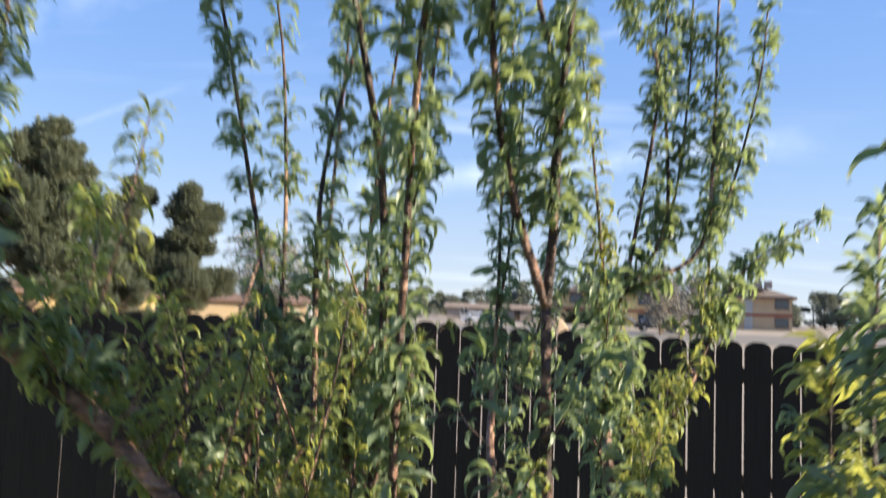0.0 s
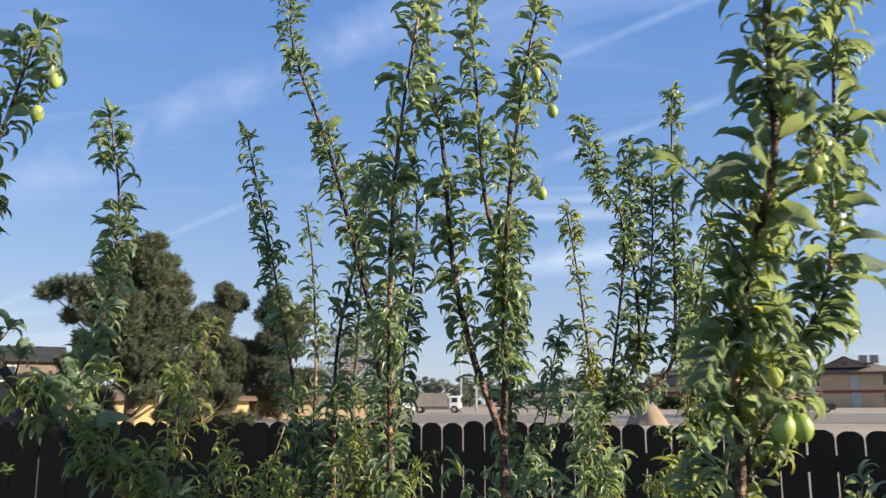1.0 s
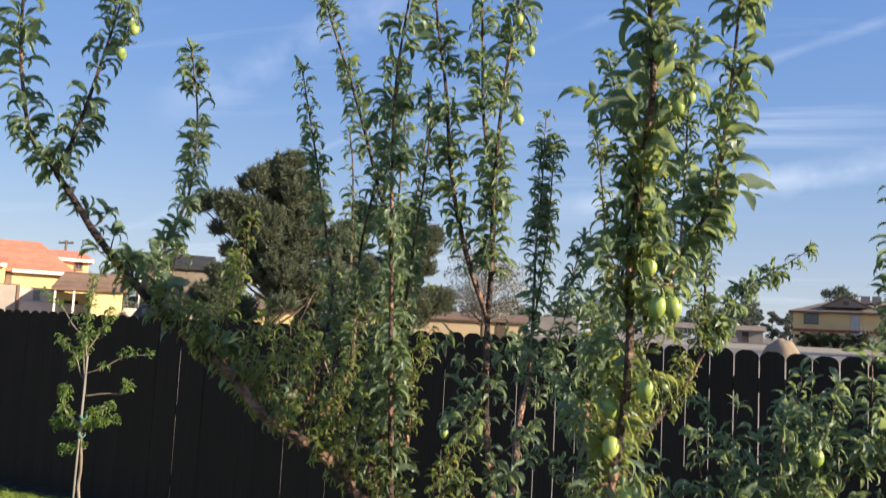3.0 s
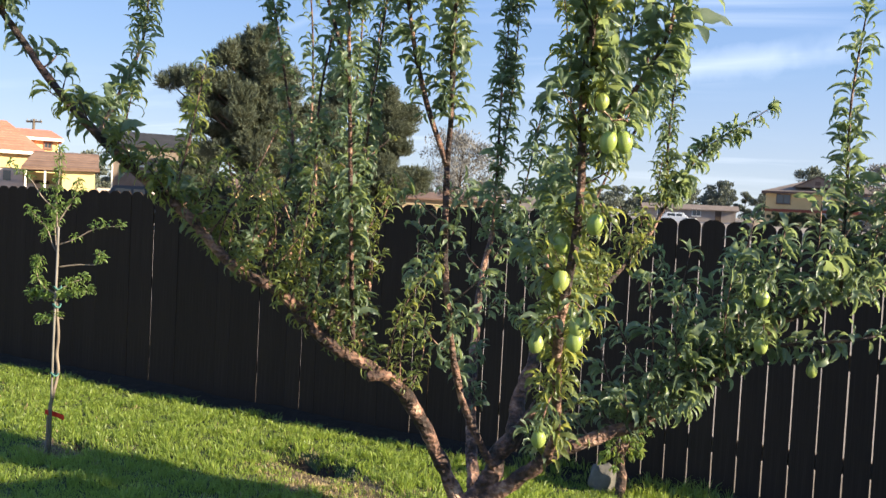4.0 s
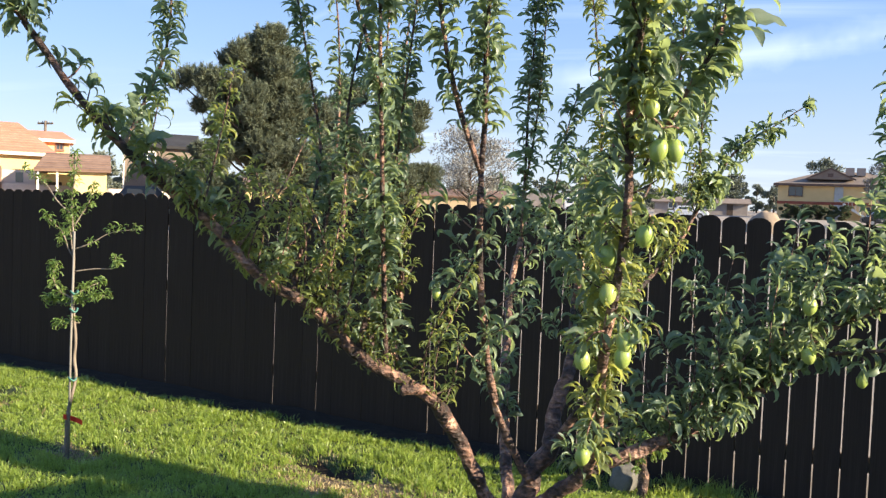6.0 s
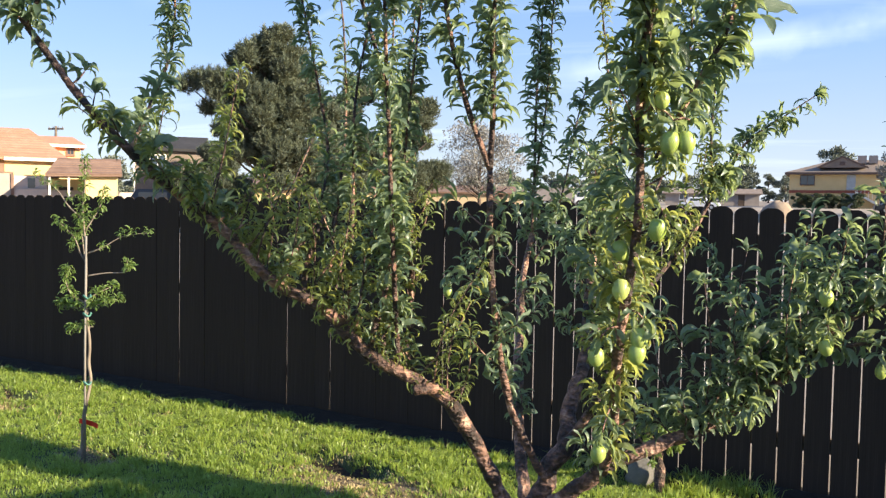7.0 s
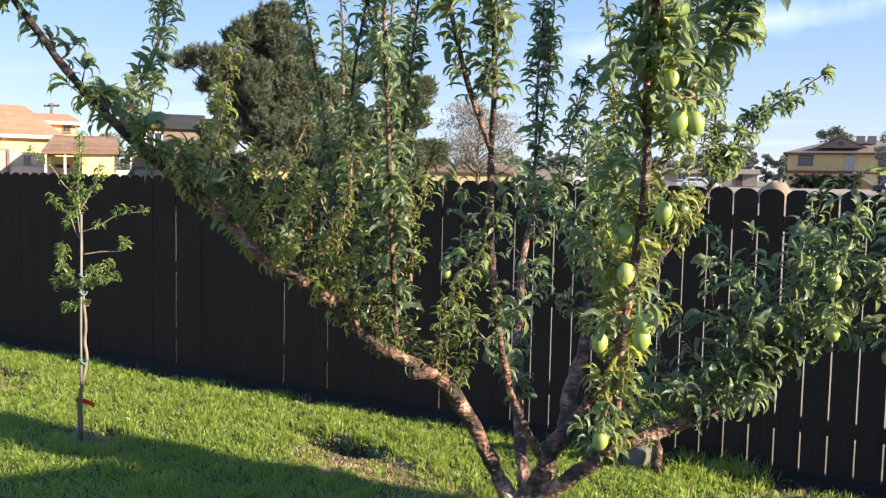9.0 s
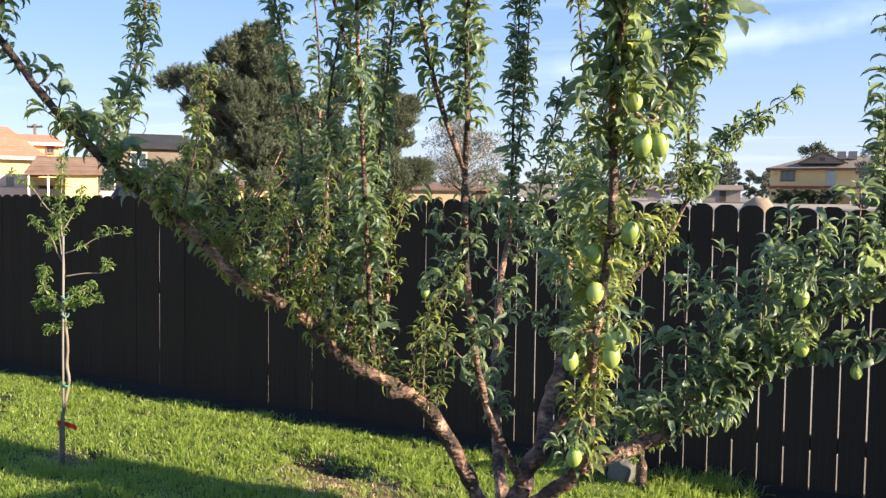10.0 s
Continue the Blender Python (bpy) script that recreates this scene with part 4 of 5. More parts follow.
def pine_tree(x, y, high, lobes, seed, label, trunk=0.26):
    """A pine: a trunk, a limb to each lobe of the crown, and lobes made of many brushes of needles."""
    rng = random.Random(seed)
    z = land(x, y)
    t = thing("pine_tree", facing(x, y) @ pose(0, 0, z), label, "tree", "pines beyond the fence")
    bm = bmesh.new()
    tube(bm, smooth_line([(0, 0, -0.1), (0.1, 0, high * 0.4), (0.35, 0, high * 0.9)], high / 14), trunk, trunk * 0.15, 8)
    part("trunk", bm, DARK_BARK, t, local=True, smooth=True)
    vs, draw = [], np.random.RandomState(seed)
    inner = [(cx * f + 0.05, cz - 0.35 * f * (1 - f), size * 1.0) for cx, cz, size in lobes for f in ((0.35, 0.7) if abs(cx) > 0.5 else (0.6,))]
    for cx, cz, size in [*lobes, *inner]:
        r = size * 1.22
        cy = rng.uniform(-0.9, 0.9) * max(0.2, 1.9 - abs(cx) * 0.45 - 0.09 * cz)
        tip = Vector((cx, cy, cz))
        root = Vector((0.03 * cz, 0, max(0.6, cz - 0.5 * abs(cx) - 0.6)))
        one = bmesh.new()
        tube(one, smooth_line([root, root.lerp(tip, 0.6) + Vector((0, 0, -0.15)), tip], 0.4), 0.07, 0.02, 5)
        part("limb", one, DARK_BARK, t, local=True, smooth=True)
        # each lobe carries many brushes of needles on twigs that turn up and out
        for _ in range(int(40 + 260 * r * r)):
            q = Vector((rng.gauss(0, 1), rng.gauss(0, 1), rng.gauss(0.15, 0.8))).normalized()
            heart = tip + Vector((q.x, q.y, q.z * 0.8)) * r * rng.uniform(0.35, 0.95)
            d = (q * 0.75 + Vector((0, 0, 0.75))).normalized()
            long = rng.uniform(0.16, 0.34)
            at = np.array(heart) + np.array(d) * long * draw.uniform(-0.7, 0.6, (26, 1))
            way = np.array(d) * 0.75 + draw.normal(0, 0.52, (26, 3))
            way /= np.linalg.norm(way, axis=1, keepdims=True)
            side = np.cross(way, draw.normal(0, 1, (26, 3)))
            side *= draw.uniform(0.011, 0.021, (26, 1)) / np.linalg.norm(side, axis=1, keepdims=True)
            vs.append(np.stack([at - side, at + side, at + way * draw.uniform(0.10, 0.23, (26, 1))], axis=1).reshape(-1, 3))
    vs = np.concatenate(vs)
    ts = np.arange(len(vs)).reshape(-1, 3)
    me = mesh_of("crown", vs, ts, PINE)
    tagged(attach(new("crown", me), t, True), "", kind="stuff")
    return t


def pine_lobes(high, wide, count, seed):
    """Lobes for a broad cone of a pine's crown."""
    rng = random.Random(seed)
    out = []
    for k in range(count):
        f = 0.16 + 0.8 * (k + rng.random() * 0.8) / count
        reach = wide * 0.5 * (1.02 - f) ** 0.7
        out.append((rng.uniform(-1, 1) * reach, high * f, rng.uniform(0.085, 0.125) * wide * (1.25 - 0.6 * f)))
    return out


orange_house()
brown_shed()
grey_house()
block_wall()
apartment_house(24.0, 126.0, "two-storey yellow stucco house with a grey shingle roof and red band")
apartment_house(43.0, 124.0, "two-storey tan house with rooftop coolers beyond parked cars", (-4.5, 7.0), TAN, False)
low_house(-22.0, 52.5, 9.0, 2.1, 2.8, YELLOW, BROWN_SHINGLE, "low yellow-walled house below the pine trees", 7.0, True)
low_house(-19.5, 84.0, 13.0, 1.9, 2.75, TAN, BROWN_SHINGLE, "low tan house with a brown roof beyond the street", 7.0, True)
low_house(8.0, 140.0, 14.0, 2.0, 2.9, BLOCK, GREY_SHINGLE, "low grey house with a shingle roof beyond the street")
utility_pole(-56.5, 71.5, 8.0)
lamp_post(-8.7, 109.2, 8.0)
lamp_post(-7.2, 116.0, 4.6)
box_truck(-11.6, 108.5, 0)
car(-16.5, 107.0, 4, WHITE_PAINT, "white car parked along the street")
car(4.5, 99.0, -6, WHITE_PAINT, "pale car parked along the street", 4.4, 1.4)
car(22.5, 90.0, -4, DARK_PAINT, "dark car parked before the far houses")
car(28.0, 91.0, -4, DARK_PAINT, "dark saloon parked before the far houses")
sand_mound(7.7, 58.5, 1.45, 1.40)
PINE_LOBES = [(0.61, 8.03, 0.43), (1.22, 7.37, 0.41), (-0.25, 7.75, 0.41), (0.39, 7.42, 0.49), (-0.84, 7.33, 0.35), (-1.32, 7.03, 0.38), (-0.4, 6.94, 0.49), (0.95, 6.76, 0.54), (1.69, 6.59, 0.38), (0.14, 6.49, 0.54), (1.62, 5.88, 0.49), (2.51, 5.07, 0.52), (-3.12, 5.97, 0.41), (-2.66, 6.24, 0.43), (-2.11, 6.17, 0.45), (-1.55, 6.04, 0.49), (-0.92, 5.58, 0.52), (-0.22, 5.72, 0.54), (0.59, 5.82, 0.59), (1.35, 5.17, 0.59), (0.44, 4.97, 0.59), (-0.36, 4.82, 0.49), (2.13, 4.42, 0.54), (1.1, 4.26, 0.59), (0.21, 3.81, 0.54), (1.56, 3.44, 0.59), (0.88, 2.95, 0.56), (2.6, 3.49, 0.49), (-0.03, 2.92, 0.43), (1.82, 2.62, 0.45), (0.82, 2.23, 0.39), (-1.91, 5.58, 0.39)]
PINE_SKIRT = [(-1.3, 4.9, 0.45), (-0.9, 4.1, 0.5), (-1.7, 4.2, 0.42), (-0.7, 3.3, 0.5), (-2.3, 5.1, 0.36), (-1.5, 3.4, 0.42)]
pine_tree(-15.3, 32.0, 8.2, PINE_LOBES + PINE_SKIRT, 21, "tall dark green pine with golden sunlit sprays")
pine_tree(-25.6, 46.2, 4.6, pine_lobes(4.6, 6.0, 16, 5), 22, "low dark pine beside the tall one", 0.16)
pine_tree(-17.4, 45.0, 4.8, pine_lobes(4.8, 5.5, 16, 8), 34, "low dark pine below the taller ones", 0.16)
pine_tree(-20.6, 56.5, 10.0, pine_lobes(10.0, 7.5, 30, 6), 23, "dark pine standing behind the first ones", 0.24)
pine_tree(-16.8, 57.5, 9.6, pine_lobes(9.6, 8.0, 30, 7), 24, "broad dark pine at the end of the row", 0.24)
crown_tree("bare_tree", -15.9, 77.8, 7.8, 7.8, 60, 190, (0.30, 0.045), GREY_LEAF, 25, "thin grey half-bare tree beyond the street", "round", 0.2, 0.3)
crown_tree("shrub_tree", -37.0, 52.5, 4.0, 3.6, 24, 150, (0.22, 0.07), FAR_LEAF, 26, "rounded green tree beside the brown shed", "round", 0.14, 0.2)
crown_tree("shade_tree", 27.5, 148.0, 9.0, 8.0, 30, 120, (0.5, 0.14), FAR_LEAF, 27, "green tree rising behind the yellow house roof", "round", 0.25, 0.3)
crown_tree("shade_tree", 13.2, 150.0, 6.5, 6.0, 26, 120, (0.5, 0.14), FAR_LEAF, 28, "grey-green tree beside the yellow house", "round", 0.25, 0.25)
for k in range(5):
    crown_tree("hedge_shrub", 18.6 + 1.75 * k, 123.6 - 0.3 * k, 1.9, 2.6, 16, 420, (0.16, 0.05), HEDGE_LEAF, 290 + k, "dark green hedge shrub before the yellow house", "round", 0.08, 0.12, "hedge before the yellow house")
car(-29.6, 46.5, 30, DARK_PAINT, "dark van parked beside the brown shed", 4.6, 1.8)
crown_tree("bare_tree", 19.6, 77.0, 6.0, 4.4, 34, 170, (0.32, 0.045), GREY_LEAF, 31, "thin tan half-bare tree beyond the street", "round", 0.14, 0.15)
crown_tree("bare_tree", 23.4, 80.0, 5.2, 6.0, 34, 170, (0.32, 0.045), GREY_LEAF, 32, "low tan half-bare tree beyond the street", "round", 0.14, 0.1)
FAR_RNG = random.Random(5)
for k in range(84):
    bearing = -36 + k * 0.92 + FAR_RNG.uniform(-0.4, 0.4)
    far = FAR_RNG.uniform(165, 215)
    crown_tree("far_tree", 0.4 + far * math.sin(radians(bearing)), far * math.cos(radians(bearing)), FAR_RNG.uniform(3.6, 6.8), FAR_RNG.uniform(4.5, 8.5), 14, 230, (0.46, 0.13), FAR_LEAF, 100 + k, "dark green tree in the far row", "round", 0.2, 0.1, "far row of trees")



# ---- an unseen house beside the lawn, added to cast a shadow on it ----
def shade_house():
    h = thing("house", pose(4.0, 3.06, 0, 0, 0, -10.5), "unseen plain low house added to cast shade on the lawn", "house")
    # bay and wing heights are set by the shadow edge they throw
    part("tall_bay", boxed(0.2, 5.0, -0.50, -0.16, 0, 2.86), CREAM, h, local=True)
    part("bay_roof", boxed(0.0, 5.2, -0.56, -0.04, 2.862, 2.98), BROWN_SHINGLE, h, local=True)
    part("gable_wing", boxed(0.2, 5.0, -1.75, -0.502, 0, 2.37), CREAM, h, local=True)
    bm = bmesh.new()
    gable_roof(bm, 0.0, 5.2, -1.9, -0.57, 2.46, 2.62, 0.08)
    part("wing_roof", bm, BROWN_SHINGLE, h, local=True)
    part("wall", boxed(5.22, 12.0, -10.0, 0.6, 0, 2.45), CREAM, h, local=True)
    bm = bmesh.new()
    hip_roof(bm, 5.21, 12.4, -10.3, 0.3, 2.6, 3.7, 3.6, 0.16)
    part("roof", bm, BROWN_SHINGLE, h, local=True)
    return h


shade_house()

# ---- the plum tree ----
PLUM_TREE = thing("plum_tree", (0.15, 1.05, 0), "young open-crowned plum tree with green fruit and upright leafy shoots", "tree")
PLUM_RNG = random.Random(42)


WOOD = []   # points along all the limbs and shoots, to hang the fruit from


def limb(points, r0, r1, name="limb", sides=9, parent=None, knobby=0.34, step=0.012):
    line = smooth_line(points, step)
    WOOD.extend(line)
    bm = bmesh.new()
    tube(bm, line, r0, r1, sides, knobby)
    return part(name, bm, BARK, parent or PLUM_TREE, smooth=True), line


def shoot(points, r0=0.006, r1=0.0018, per=420, sizes=(0.026, 0.046), first=0.0, mat=None, name="shoot", tuft=8):
    """An upright shoot with its leaves."""
    if points[-1][2] > 2.0:
        points = [*points[:-1], Vector(points[-1]) - (Vector(points[-1]) - Vector(points[-2])).normalized() * 0.02]
    ob, line = limb(points, r0 * 0.66, r1 * 0.8, name, 6, None, 0.12, 0.022)
    foliage("foliage", leaf_spots(line, per * (1.5 if name == "shoot" else 1.08), PLUM_RNG, first, (0.6, 1.5), tuft), (sizes[0] * 0.85, sizes[1] * 0.9), mat or LEAF, ob, PLUM_RNG)
    return line


def twigs(line, count, long, sizes, per, lo=0.0, hi=1.0, mat=None, lean=0.5, back=0.0, tuft=5):
    """Short leafy side twigs along a limb."""
    for k in range(count):
        p = line[min(len(line) - 2, int(len(line) * (lo + (hi - lo) * (k + PLUM_RNG.random()) / count)))]
        reach = PLUM_RNG.uniform(*long)
        d = Vector((PLUM_RNG.uniform(-lean, lean), PLUM_RNG.uniform(-lean, lean) + back, 1.0)).normalized()
        bow = Vector((PLUM_RNG.uniform(-.2, .2), PLUM_RNG.uniform(-.2, .2), 0)) * reach
        shoot([p, p + d * reach * 0.5 + bow * 0.5, p + d * reach], 0.0024, 0.001, per, sizes, 0.0, mat, "twig", tuft)


FORK = (0.148, 1.03, 1.06)
trunk, _ = limb([(0.15, 1.05, -0.02), (0.145, 1.05, 0.3), (0.16, 1.04, 0.7), (0.155, 1.03, 0.95), FORK], 0.048, 0.036, "trunk", 12)
_, left_limb = limb([(0.146, 1.03, 1.05), (0.109, 1.03, 1.123), (0.08, 1.0, 1.196), (0.06, 0.965, 1.249), (0.037, 0.925, 1.300), (-0.006, 0.9, 1.334), (-0.077, 0.84, 1.387), (-0.138, 0.79, 1.466), (-0.21, 0.74, 1.516), (-0.275, 0.70, 1.597), (-0.356, 0.64, 1.679), (-0.435, 0.6, 1.77), (-0.517, 0.565, 1.89)], 0.0145, 0.0048)
_, mid_limb = limb([(0.151, 1.03, 1.06), (0.182, 1.035, 1.103), (0.199, 1.04, 1.132), (0.202, 1.05, 1.161), (0.231, 1.06, 1.199), (0.232, 1.08, 1.232), (0.232, 1.1, 1.263), (0.242, 1.12, 1.299), (0.255, 1.15, 1.347), (0.25, 1.25, 1.45), (0.26, 1.35, 1.6), (0.29, 1.4, 1.72)], 0.0185, 0.0035)
limb([(0.228, 1.06, 1.195), (0.262, 1.04, 1.251), (0.289, 1.0, 1.305), (0.31, 0.95, 1.36)], 0.0105, 0.004)
limb([(0.02, 0.91, 1.322), (-0.002, 0.885, 1.325), (-0.010, 0.878, 1.323)], 0.0105, 0.008, "stub")
_, right_limb = limb([(0.154, 1.03, 1.055), (0.19, 1.03, 1.086), (0.232, 1.02, 1.116), (0.272, 1.0, 1.153), (0.312, 0.985, 1.194), (0.391, 1.0, 1.229), (0.47, 1.02, 1.263), (0.55, 1.035, 1.309), (0.635, 1.05, 1.385), (0.707, 1.07, 1.459), (0.854, 1.1, 1.52), (0.98, 1.13, 1.58)], 0.0150, 0.003)
shoot([(0.66, 1.05, 1.41), (0.745, 1.03, 1.425), (0.83, 1.0, 1.445), (0.90, 1.0, 1.47)], 0.006, 0.002, 200, (0.03, 0.055), 0.0, None, "twig", 9)
_, back_limb = limb([(0.200, 1.03, 1.144), (0.175, 1.02, 1.188), (0.142, 1.0, 1.264), (0.133, 0.97, 1.322), (0.126, 0.95, 1.366), (0.123, 0.93, 1.41), (0.12, 0.91, 1.472), (0.113, 0.9, 1.553), (0.11, 0.9, 1.70)], 0.0075, 0.0050)
_, front_limb = limb([(0.303, 0.972, 1.185), (0.322, 0.90, 1.258), (0.328, 0.82, 1.328), (0.333, 0.73, 1.39), (0.34, 0.66, 1.47), (0.358, 0.62, 1.59), (0.362, 0.6, 1.677), (0.36, 0.58, 1.787), (0.369, 0.55, 1.862), (0.385, 0.48, 1.975), (0.38, 0.45, 2.09), (0.377, 0.43, 2.2), (0.38, 0.42, 2.42)], 0.0085, 0.0018, sides=9)
_, rear_limb = limb([(0.16, 1.06, 1.06), (0.12, 1.2, 1.22), (0.09, 1.4, 1.45), (0.096, 1.5, 1.576)], 0.012, 0.007)
_, rear_right_limb = limb([(0.253, 1.2, 1.38), (0.33, 1.4, 1.43), (0.40, 1.55, 1.50), (0.46, 1.6, 1.58), (0.505, 1.62, 1.673)], 0.007, 0.005)

_, inner_limb = limb([(-0.042, 0.93, 1.368), (-0.042, 0.95, 1.435), (-0.043, 0.97, 1.509), (-0.06, 0.98, 1.584), (-0.079, 1.0, 1.645), (-0.094, 1.0, 1.707)], 0.0062, 0.003)
_, inner_fork = limb([(-0.042, 0.95, 1.435), (-0.087, 0.95, 1.504), (-0.102, 0.96, 1.574), (-0.096, 0.97, 1.645)], 0.0045, 0.0025)
limb([(-0.165, 0.77, 1.488), (-0.178, 0.80, 1.53), (-0.172, 0.83, 1.58), (-0.165, 0.85, 1.62)], 0.0058, 0.0035, "twig")

# upright shoots, from the left round to the right
shoot([(-0.517, 0.565, 1.89), (-0.48, 0.56, 1.966), (-0.438, 0.55, 2.08), (-0.40, 0.54, 2.19)], sizes=(0.03, 0.05), per=340)
shoot([(-0.517, 0.565, 1.89), (-0.572, 0.56, 1.96), (-0.588, 0.54, 2.12), (-0.561, 0.52, 2.32)], sizes=(0.03, 0.053), per=340)
shoot([(-0.394, 0.63, 1.71), (-0.43, 0.74, 1.79), (-0.45, 0.84, 1.91), (-0.452, 0.85, 2.05), (-0.478, 0.85, 2.195)], sizes=(0.028, 0.045), per=380)
shoot([(-0.21, 0.74, 1.52), (-0.19, 0.86, 1.60), (-0.20, 0.95, 1.729), (-0.226, 0.96, 1.862), (-0.26, 0.96, 2.021), (-0.301, 0.96, 2.19)], sizes=(0.021, 0.037), per=460)
shoot([(-0.077, 0.84, 1.40), (-0.06, 0.90, 1.56), (-0.063, 0.88, 1.8), (-0.086, 0.82, 1.95), (-0.116, 0.76, 2.09), (-0.161, 0.74, 2.221), (-0.167, 0.73, 2.32)], 0.009, sizes=(0.021, 0.037), per=440)
shoot([(-0.04, 0.88, 1.37), (-0.04, 0.84, 1.58), (-0.035, 0.8, 1.731), (-0.028, 0.75, 1.9), (-0.008, 0.68, 2.06), (0.028, 0.64, 2.25)], 0.008, per=440, sizes=(0.028, 0.05))
shoot([(-0.02, 0.90, 1.34), (-0.067, 0.95, 1.525), (-0.035, 0.9, 1.776), (-0.013, 0.9, 2.005), (-0.02, 0.9, 2.12)], sizes=(0.021, 0.037), per=420)
shoot([(-0.10, 0.83, 1.43), (-0.13, 1.0, 1.6), (-0.153, 1.15, 1.807), (-0.14, 1.15, 2.05), (-0.13, 1.12, 2.2)], sizes=(0.021, 0.037), per=380)
shoot([(0.11, 0.9, 1.70), (0.068, 0.88, 1.821), (0.044, 0.85, 1.949), (0.037, 0.82, 2.077), (0.022, 0.79, 2.203), (0.015, 0.77, 2.31)], 0.008, per=420, first=0.12, sizes=(0.028, 0.05))
shoot([(0.112, 0.9, 1.80), (0.114, 0.89, 1.928), (0.089, 0.89, 2.048), (0.077, 0.89, 2.238), (0.07, 0.89, 2.375)], per=260, sizes=(0.028, 0.05))
shoot([(0.11, 0.9, 1.70), (0.115, 0.89, 1.804), (0.116, 0.87, 1.908), (0.131, 0.84, 2.08), (0.16, 0.8, 2.246), (0.174, 0.79, 2.30)], 0.008, per=480, first=0.12, sizes=(0.028, 0.05))
shoot([(0.096, 1.5, 1.576), (0.099, 1.5, 1.743), (0.10, 1.5, 1.909), (0.108, 1.5, 2.039), (0.112, 1.5, 2.23)], 0.006, per=460)
shoot([(0.10, 1.5, 1.70), (0.12, 1.5, 1.85), (0.13, 1.5, 2.0), (0.135, 1.5, 2.17)], 0.004, per=400)
shoot([(0.11, 1.45, 1.52), (0.14, 1.48, 1.58), (0.173, 1.48, 1.7), (0.195, 1.48, 1.83), (0.215, 1.47, 1.905)], 0.004, per=340, sizes=(0.03, 0.05))
shoot([(0.29, 1.4, 1.72), (0.317, 1.4, 1.861), (0.343, 1.38, 2.097), (0.297, 1.37, 2.194), (0.263, 1.36, 2.33)], per=380)
shoot([(0.30, 1.4, 1.74), (0.363, 1.4, 1.862), (0.357, 1.4, 2.101), (0.364, 1.4, 2.30)], per=380)
shoot([(0.27, 1.38, 1.65), (0.275, 1.48, 1.8), (0.258, 1.5, 1.994), (0.234, 1.5, 2.18)], per=380, mat=LEAF_YOUNG)
shoot([(0.31, 1.4, 1.75), (0.42, 1.4, 1.82), (0.44, 1.4, 2.0), (0.445, 1.4, 2.2), (0.455, 1.4, 2.40)], per=420)
shoot([(0.43, 1.4, 1.84), (0.47, 1.4, 1.92), (0.515, 1.4, 2.1), (0.53, 1.4, 2.24)], 0.004, per=400)
shoot([(0.36, 1.41, 1.82), (0.39, 1.42, 1.95), (0.405, 1.42, 2.12), (0.41, 1.42, 2.28)], 0.004, per=420)
shoot([(0.505, 1.62, 1.673), (0.58, 1.66, 1.8), (0.664, 1.68, 1.864), (0.735, 1.69, 1.915)], per=520, sizes=(0.032, 0.058), tuft=16)
shoot([(0.505, 1.62, 1.673), (0.50, 1.61, 1.85), (0.52, 1.6, 2.1)], per=360)
side_shoot = shoot([(0.38, 0.6, 1.70), (0.43, 0.6, 1.80), (0.465, 0.6, 1.87), (0.482, 0.6, 2.0), (0.494, 0.6, 2.145), (0.503, 0.59, 2.24)], 0.0055, per=360, sizes=(0.03, 0.056))
shoot([(0.80, 1.09, 1.50), (0.80, 1.1, 1.706), (0.798, 1.1, 1.857), (0.815, 1.1, 2.03)], 0.006, per=360, sizes=(0.03, 0.053))

shoot([(-0.138, 0.79, 1.47), (-0.17, 0.92, 1.62), (-0.185, 1.0, 1.8), (-0.20, 1.02, 1.98), (-0.215, 1.02, 2.08)], sizes=(0.021, 0.037), per=420)
shoot([(-0.11, 0.82, 1.44), (-0.125, 0.88, 1.62), (-0.13, 0.90, 1.82), (-0.10, 0.90, 1.98), (-0.085, 0.90, 2.10)], sizes=(0.021, 0.037), per=420)
shoot([(-0.06, 0.86, 1.40), (-0.085, 1.0, 1.58), (-0.09, 1.05, 1.78), (-0.07, 1.05, 1.98), (-0.05, 1.04, 2.13)], sizes=(0.021, 0.037), per=420)
shoot([(-0.30, 0.68, 1.62), (-0.31, 0.76, 1.70), (-0.34, 0.84, 1.78), (-0.37, 0.88, 1.80)], 0.003, per=300, sizes=(0.022, 0.036), mat=LEAF_YOUNG)

shoot([(0.345, 0.66, 1.50), (0.36, 0.72, 1.60), (0.40, 0.79, 1.72), (0.418, 0.82, 1.80)], 0.004, per=260, sizes=(0.030, 0.05))
shoot([(0.335, 0.72, 1.40), (0.335, 0.74, 1.54), (0.325, 0.72, 1.66)], 0.004, per=330, sizes=(0.032, 0.055), mat=LEAF_YOUNG)

# short leafy twigs on the limbs
twigs(left_limb, 4, (0.04, 0.10), (0.026, 0.042), 260, 0.64, 0.82, LEAF_YOUNG, 0.9, -0.3, 8)
twigs(left_limb, 28, (0.08, 0.24), (0.017, 0.032), 270, 0.22, 0.70, LEAF_YOUNG, 0.65, 0.4)
twigs(left_limb, 7, (0.03, 0.07), (0.026, 0.044), 240, 0.56, 0.86, LEAF_YOUNG, 1.2, 0.3, 7)
twigs(inner_limb, 17, (0.03, 0.12), (0.017, 0.034), 230, 0.12, 1.0, LEAF_YOUNG, 1.2)
twigs(inner_fork, 9, (0.03, 0.10), (0.017, 0.034), 230, 0.2, 1.0, LEAF_YOUNG, 1.2)
twigs(left_limb, 12, (0.015, 0.05), (0.016, 0.032), 230, 0.22, 0.72, LEAF_YOUNG, 2.2, -0.3)
